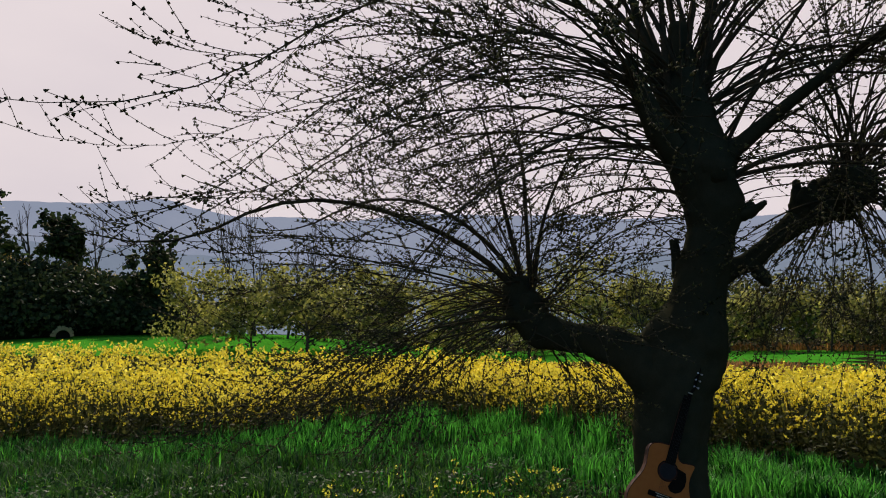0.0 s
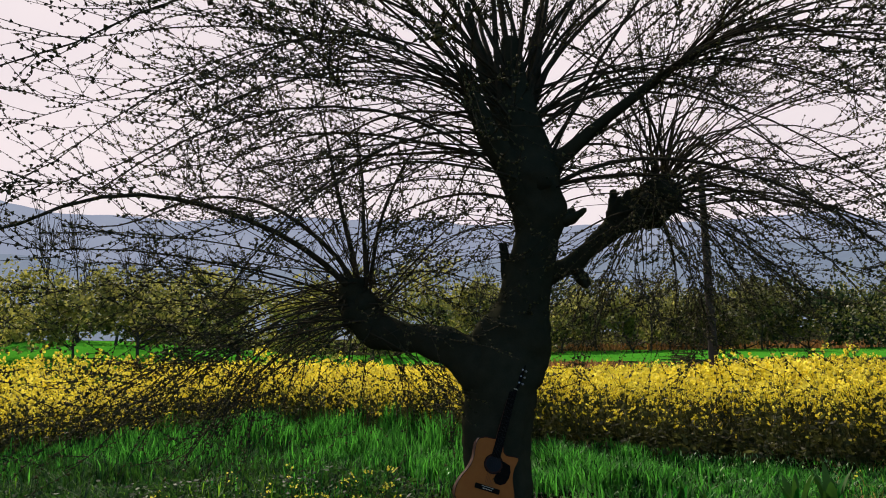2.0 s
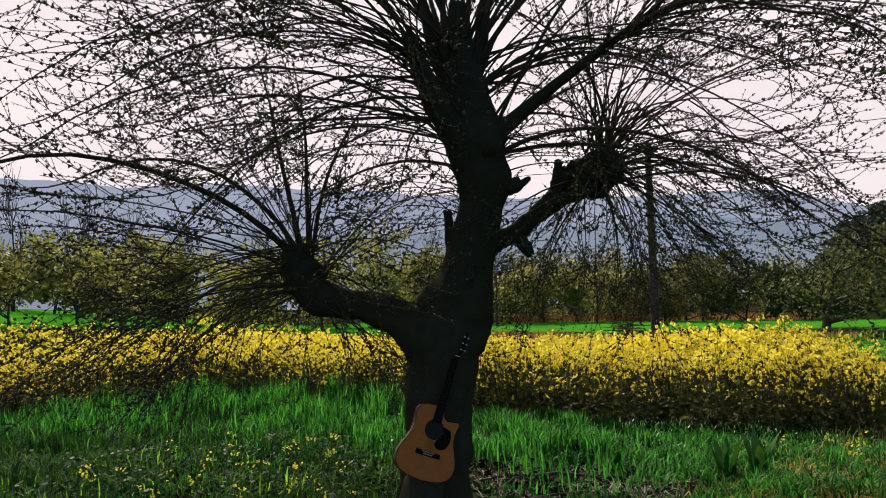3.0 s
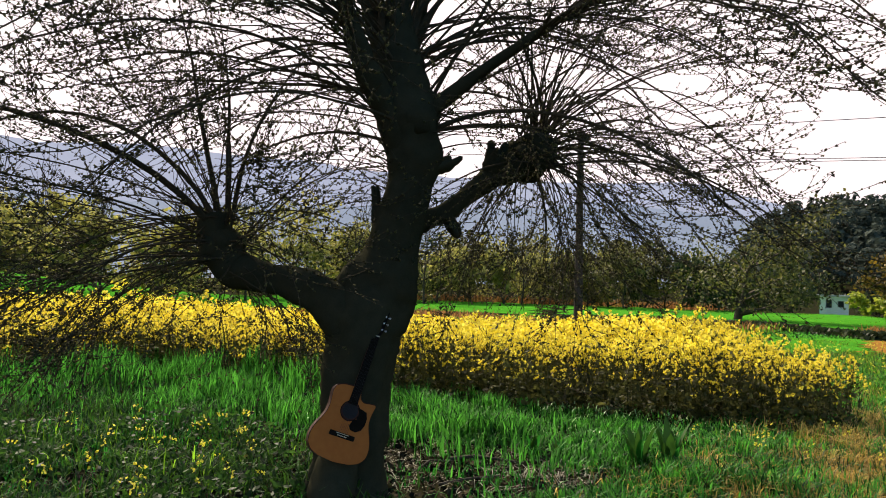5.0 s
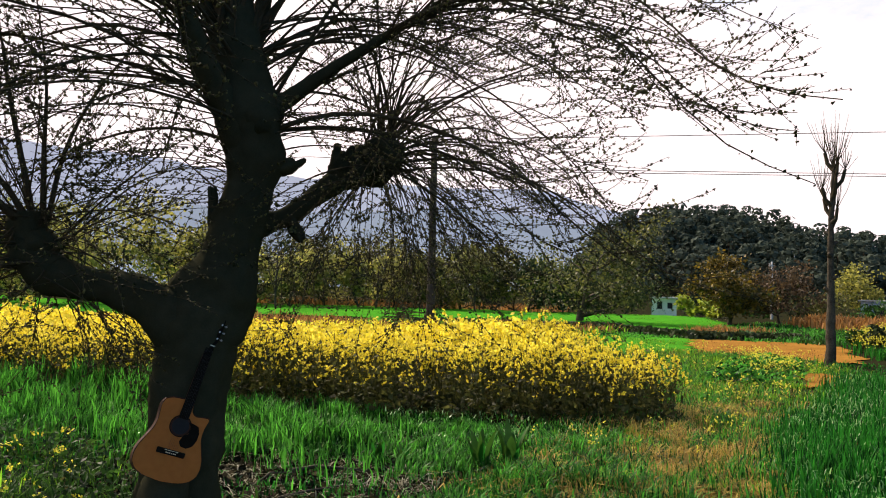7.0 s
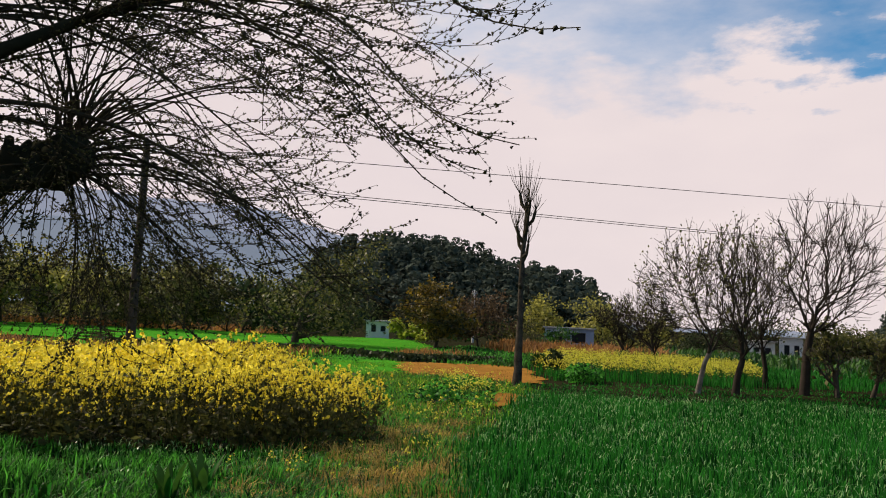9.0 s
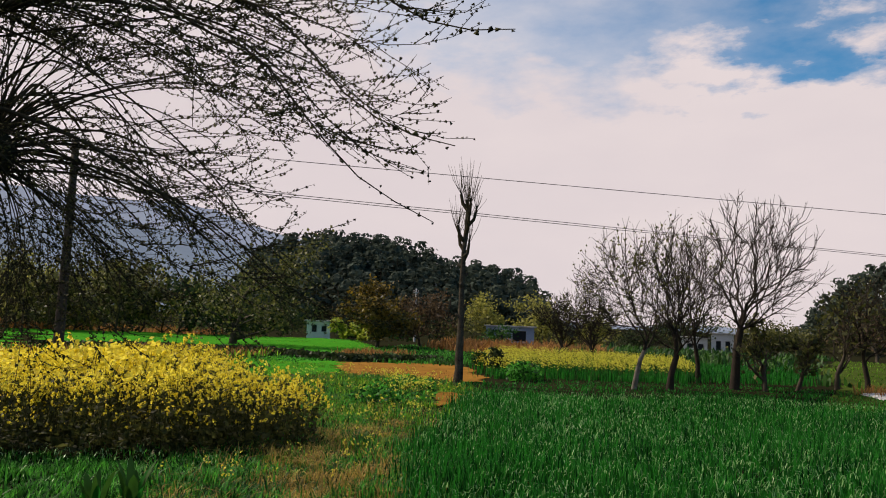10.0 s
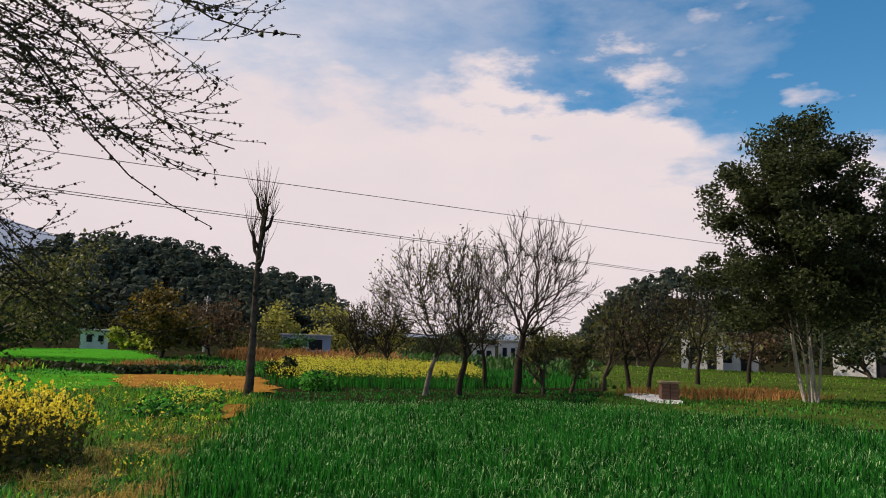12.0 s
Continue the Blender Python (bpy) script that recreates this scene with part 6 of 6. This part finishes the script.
px, py = 13.55, 21.75
utility_pole((px, py, float(land(px, py))), 6.7 - float(land(px, py)), "dark wooden utility pole at the mustard's back edge", 0.13)
x, y, z = spot(56.6, 56)
utility_pole((x, y, z), 3.8 - z, "thin pale concrete pole before the hill", 0.07, CONCRETE)


def wire(a, b, sag, label):
    s = np.linspace(0, 1, 40)[:, None]
    p = np.array(a) + (np.array(b) - np.array(a)) * s
    p[:, 2] -= (sag * 4 * s * (1 - s))[:, 0]
    t = Tubes()
    t.add(p, np.full(40, 0.012), 5)
    tagged(t.make("overhead_wire", CABLE), label, "wire", "overhead wires")


def wire_line(bearing, away, z, start, end):
    """Two ends of a level wire that passes at that distance on that bearing."""
    c, n = radians(bearing), Vector((math.sin(radians(bearing)), math.cos(radians(bearing)), 0)) * away
    along = Vector((math.cos(c), -math.sin(c), 0))
    return (*(n + along * start)[:2], z), (*(n + along * end)[:2], z)


for bearing, away, z in ((44, 25.0, 6.55), (36, 25.4, 5.55), (36, 25.6, 5.50)):
    a, b = wire_line(bearing, away, z, -5.4 if bearing == 44 else -2.0, 75)
    wire(a, b, 0.0, "dark overhead wire strung across the fields")


# ---- houses ----
def shed(at, turn, size, mat, label, openings):
    """A low building: walls, a thin roof slab, dark openings set into the front."""
    w, d, h = size
    s = thing("shed", pose(*at, 0, 0, turn), label, "building")
    bm = bmesh.new()
    xs = sorted({-w / 2, w / 2, *[o[0] for o in openings], *[o[1] for o in openings]})
    for a, b in zip(xs[:-1], xs[1:]):
        gap = next((o for o in openings if o[0] <= (a + b) / 2 <= o[1]), None)
        if gap is None:
            box(bm, (a, -d / 2, -0.2), (b, -d / 2 + 0.15, h))
        else:
            box(bm, (a, -d / 2, gap[3]), (b, -d / 2 + 0.15, h))
            if gap[2] > 0:
                box(bm, (a, -d / 2, -0.2), (b, -d / 2 + 0.15, gap[2]))
    part("front_wall", bm, mat, s)
    for lo, hi in (((-w / 2, -d / 2 + 0.15, -0.2), (-w / 2 + 0.15, d / 2, h)), ((w / 2 - 0.15, -d / 2 + 0.15, -0.2), (w / 2, d / 2, h)), ((-w / 2 + 0.15, d / 2 - 0.15, -0.2), (w / 2 - 0.15, d / 2, h))):
        part("wall", box(bmesh.new(), lo, hi), mat, s)
    part("roof", box(bmesh.new(), (-w / 2 - 0.2, -d / 2 - 0.25, h), (w / 2 + 0.2, d / 2 + 0.2, h + 0.12), 0.02), CONCRETE, s)
    for o in openings:
        # Near-black panel that stands for the unlit inside.
        leaf = part("door" if o[2] <= 0 else "window", box(bmesh.new(), (o[0] + 0.04, -d / 2 + 0.09, o[2] + 0.02), (o[1] - 0.04, -d / 2 + 0.13, o[3] - 0.04)), OPENING_SHADE, s)
        rim = bmesh.new()
        for lo, hi in (((o[0], o[2]), (o[0] + 0.04, o[3])), ((o[1] - 0.04, o[2]), (o[1], o[3])), ((o[0] + 0.04, o[3] - 0.04), (o[1] - 0.04, o[3]))):
            box(rim, (lo[0], -d / 2 + 0.06, lo[1]), (hi[0], -d / 2 + 0.145, hi[1]))
        part("frame", rim, CONCRETE, leaf)
    return s


x, y, z = spot(63.9, 70)
shed((x, y, z + 0.35), -64, (4.4, 3, 1.75), BLUE_SHEET, "low blue-grey shed with dark doorways", [(-1.3, -0.5, 0.45, 1.45), (0.2, 1.5, 0.45, 1.45)])
x, y, z = spot(49.3, 56)
shed((x, y, z), -50, (1.7, 2.0, 1.25), PLASTER, "small whitewashed house beyond the crop", [(-0.5, -0.1, 0.5, 1.05), (0.2, 0.6, 0.55, 1.0)])
for k, (b, d, h) in enumerate(((51.1, 52, 1.5), (51.9, 51, 1.2), (52.6, 50, 0.9))):
    leafy_tree("frond_bush", spot(b, d), h, 1.3, FROND, "fresh yellow-green leafy bush beside the crop", 520 + k, 900, 0.16, 0.03, 0.02, category="shrub", group="leafy bushes by the white house")
for b, d, w, h in ((77.4, 66, 2.0, 1.6), (79.3, 70, 1.8, 2.2), (93.4, 62, 3.0, 2.9), (95.6, 64, 3.4, 2.3), (103.8, 58, 4.0, 2.0)):
    x, y, z = spot(b, d)
    shed((x, y, z), -b, (w, 3, h), PLASTER, "whitewashed house half hidden by trees", [(-w * 0.3, -w * 0.05, 0.8, h * 0.75), (w * 0.12, w * 0.36, 0, h * 0.75)])


# ---- well cover at the wheat's edge ----
def slab_and_block():
    s = thing("concrete_slab", pose(20.4, 0.05, float(land(20.4, 0.05)) - 0.02), "pale concrete slab beside the wheat", "slab")
    rim = [(1.1, 0.8), (1.6, 0.35), (1.2, -0.35), (-0.1, -0.75), (-0.8, -0.72), (-1.05, -0.35), (-0.7, 0.1), (0.0, 0.42)]
    bm = bmesh.new()
    up = [bm.verts.new((x, y, 0.07 + 0.025 * x)) for x, y in rim]
    down = [bm.verts.new((x, y, -0.05)) for x, y in rim]
    bm.faces.new(up[::-1])
    for k in range(len(rim)):
        n = (k + 1) % len(rim)
        bm.faces.new((up[k], up[n], down[n], down[k]))
    bmesh.ops.recalc_face_normals(bm, faces=bm.faces)
    bmesh.ops.bevel(bm, geom=[e for e in bm.edges if all(v in up for v in e.verts)], offset=0.03, segments=2, affect="EDGES")
    part("deck", bm, PALE_CONCRETE, s)
    x, y, z = 20.6, -0.45, float(land(20.5, -0.5))
    p = thing("brick_block", pose(x, y, z + 0.06, 0, 0, -80), "small brick pillar with a concrete cap", "brick pillar")
    for row in range(4):
        for k in range(2):
            part("brick", box(bmesh.new(), (-0.33 + 0.22 * k + 0.005, -0.2, row * 0.10), (-0.11 + 0.22 * k - 0.005, 0.2, row * 0.10 + 0.09), 0.006), BRICK, p)
    part("cap", box(bmesh.new(), (-0.36, -0.23, 0.40), (0.14, 0.23, 0.45), 0.01), TAN_STONE, p)


slab_and_block()


def rough_growth(poly, count, height, mat, label, seed, width=0.03):
    turf("rough_grass", poly, int(count * 0.31), height, width * 2.1, 0.6, mat, label, seed)


rough_growth([(20.8, 1.0), (24, 0.4), (27, -4), (24.5, -5), (22, -2.2)], 7000, 0.30, RUSTY_GRASS, "tan and rusty dry grass beyond the wheat", 191, 0.011)
rough_growth([(17.0, 1.0), (22, 1.0), (21.6, 4.4), (18.6, 7.0), (15.4, 9.0), (12.6, 7.0), (13.4, 6.5), (14.8, 4.8), (16.1, 2.9)], 22000, 0.085, WHEAT, "green verge between the wheat and the trees", 192, 0.014)
rough_growth([(-3, 19.5), (9.8, 15.3), (12.4, 17.2), (13.2, 22.6), (12, 30), (3, 29), (-3, 24)], 20000, 0.40, RUSTY_GRASS, "tangled dry brown growth behind the mustard", 205, 0.022)
rough_growth([(30, 15.5), (36, 12), (44, 16), (40, 24), (33, 21)], 9000, 0.6, RUSTY_GRASS, "band of rusty dry grass before the shed", 193, 0.04)
rough_growth([(19.4, 15.4), (22, 17), (25, 14.6), (23, 12), (20.8, 13.2)], 5000, 0.22, BAND_GRASS, "rough green verge behind the brown plot", 194, 0.03)
rough_growth([(18.6, -1), (22, -3), (24, -10), (44, -14), (60, 2), (34, 3), (24, 1)], 16000, 0.14, GRASS, "rough green meadow towards the houses", 195, 0.022)
rough_growth([(10, 15.2), (15, 17.4), (20, 19), (18, 23), (8, 20), (5.4, 17.4)], 9000, 0.4, RUSTY_GRASS, "strip of reddish dry growth behind the mustard", 196, 0.02)
rough_growth([(16.4, -0.7), (17.0, 1.0), (21, 1.4), (23.5, -3.2), (26, -8), (20, -9), (14.2, -3.8), (16.1, -2.3)], 20000, 0.13, BAND_GRASS, "sunlit green verge round the slab", 197, 0.014)
rough_growth([(20.5, 12.5), (24, 11.5), (30, 15), (36, 24), (28, 21), (21, 18.8)], 14000, 0.14, BAND_GRASS, "rough green growth behind the brown plot", 198, 0.03)
rough_growth([(24, 1), (34, 3), (60, 4), (60, 26), (44, 16), (31, 14.5), (31, 6)], 14000, 0.5, SHADE_WEED, "dull scrub before the far trees", 199, 0.06)
rough_growth([(9.5, 15.2), (11.5, 15.6), (15.5, 17.2), (21, 19), (19.5, 23.2), (15, 24.8), (4, 22.8), (-8, 21), (-8, 19.6), (5.5, 17.2)], 14000, 0.3, GRASS, "rough green margin behind the mustard", 200, 0.03)
rough_growth([(20.6, 16.2), (22.6, 18.2), (24.9, 17.2), (24.4, 16.2), (22.6, 16.8)], 2600, 0.34, RUSTY_GRASS, "rusty dry tufts behind the bare plot", 205, 0.02)
rough_growth([(22.6, 17.6), (23.3, 16.1), (22.7, 14.4), (21.3, 12.0), (20.8, 12.3), (22.1, 14.8), (22.4, 16.2), (22.0, 17.0)], 2600, 0.30, SHADE_WEED, "dark weedy clods along the bare plot", 206, 0.03)
leafy_tree("shrub", spot(61.7, 22.6), 0.6, 0.6, SHADE_WEED, "small dark green bush behind the bare plot", 207, 1500, 0.07, 0.03, 0.02, category="shrub")
leafy_tree("shrub", spot(63.0, 22.3), 0.75, 0.6, DARK_LEAF, "small square-clipped dark bush by the plot", 201, 2200, 0.07, 0.03, 0.02, category="shrub")
rough_growth([(19.7, 20.0), (21.1, 18.2), (24.7, 17.6), (21.6, 15.0), (19.0, 15.5), (17.2, 15.8), (16.2, 16.6)], 9000, 0.12, BAND_GRASS, "green weedy terrace edge below the far crop", 202, 0.03)
for k in (0, 3, 4, 5, 6, 7, 8):
    leafy_tree("hedge_bush", spot(45.5 + k * 2.1, 58 + (k * 5 % 7)), 1.9 + (k * 3 % 4) * 0.3, 3.4, (DARK_LEAF, OLIVE, SHADE_WEED)[k % 3], "dark low bush at the foot of the hill", 480 + k, 2200, 0.14, 0.05, 0.02, category="shrub", group="bushes below the hill")


def terrace_bank(line, height, depth, label):
    """A low earth step along the foot of a field, overgrown with weeds whose dark colour holds the step's shade."""
    r = np.random.default_rng(211)
    p = np.asarray(line, dtype=float)
    s = np.linspace(0, len(p) - 1, 60)
    x, y = np.interp(s, range(len(p)), p[:, 0]), np.interp(s, range(len(p)), p[:, 1])
    out = np.stack([np.gradient(y), -np.gradient(x)], 1)
    out /= np.linalg.norm(out, axis=1)[:, None]
    verts, rows = [], ((0.0, -0.05), (0.12, 0.75), (0.35, 1.0), (0.7, 0.85), (1.0, -0.05))
    for f, h in rows:
        for k in range(60):
            q = np.array([x[k], y[k]]) - out[k] * depth * f
            fade = min(1.0, k / 6, (59 - k) / 6)
            verts.append((q[0], q[1], float(land(*q)) + height * h * fade * (1 + 0.35 * noise.noise((q[0] * 1.3, q[1] * 1.3, 2.0)))))
    i, j = np.arange(len(rows) - 1)[:, None] * 60, np.arange(59)[None]
    f = np.stack([i + j, i + j + 1, i + 60 + j + 1, i + 60 + j], -1).reshape(-1, 4)
    tagged(mesh_object("terrace_bank", np.array(verts), [f], SHADE_DARK_SOIL, smooth=True), label, "bank", kind="structure")
    k = r.integers(0, 60, 5000)
    u = r.random(5000)
    q = np.stack([x[k], y[k]], 1) - out[k] * (depth * 0.6 * u)[:, None] + r.normal(0, 0.12, (5000, 2))
    z = land(q[:, 0], q[:, 1]) + height * np.minimum(1, u * 2.2) * r.uniform(0.7, 1.25, 5000)
    v, fq = quads(np.stack([q[:, 0], q[:, 1], z], 1), r.uniform(0.06, 0.16, 5000), r, 0.1, 1.6)
    # Dark leaves put the shade of the step into colour.
    tagged(mesh_object("bank_weeds", v, [fq], DARK_LEAF), "weeds on the low earth bank, its shade in their dark leaves", "weeds", kind="stuff")


terrace_bank([(15.0, 25.6), (17.6, 23.2), (20.1, 20.8), (19.6, 17.6), (19.0, 15.1), (20.4, 14.6), (22.2, 13.6)], 0.17, 0.8, "low dark earth bank at the foot of the crop")
rough_growth([(16.5, 9.3), (19, 11), (20.6, 13), (19.2, 14.6), (16, 12), (14.9, 11.4), (15.6, 9.6)], 5000, 0.07, RUSTY_GRASS, "short dry stubble on the bare plot", 203, 0.015)
rough_growth([(14, 54), (30, 49), (38, 43), (42, 46), (34, 56), (16, 62)], 9000, 0.7, RUSTY_GRASS, "tan dry grass along the far edge of the crop", 204, 0.04)


def culvert(at, turn):
    """A small stone arch at the end of the crop."""
    c = thing("culvert", pose(*at, 0, 0, turn), "small tan stone culvert arch with a dark mouth", "culvert")
    for k in range(9):
        a = math.pi * (k + 0.5) / 9
        bm = box(bmesh.new(), (0.28, -0.35, -0.065), (0.44 + 0.03 * (k % 3), 0.35, 0.065), 0.015)
        bmesh.ops.transform(bm, matrix=Matrix.Translation((0, 0, 0.22)) @ Matrix.Rotation(-a, 4, "Y"), verts=bm.verts)
        part("stone", bm, TAN_STONE, c)
    # Solid near-black block painted as the shade within the arch.
    part("mouth", box(bmesh.new(), (-0.27, 0.1, -0.1), (0.27, 0.3, 0.44), 0.02), OPENING_SHADE, c, "dark block painted as the shade under the arch")


x, y, z = spot(-27.3, 36.5)
culvert((x, y, z - 0.12), 27)
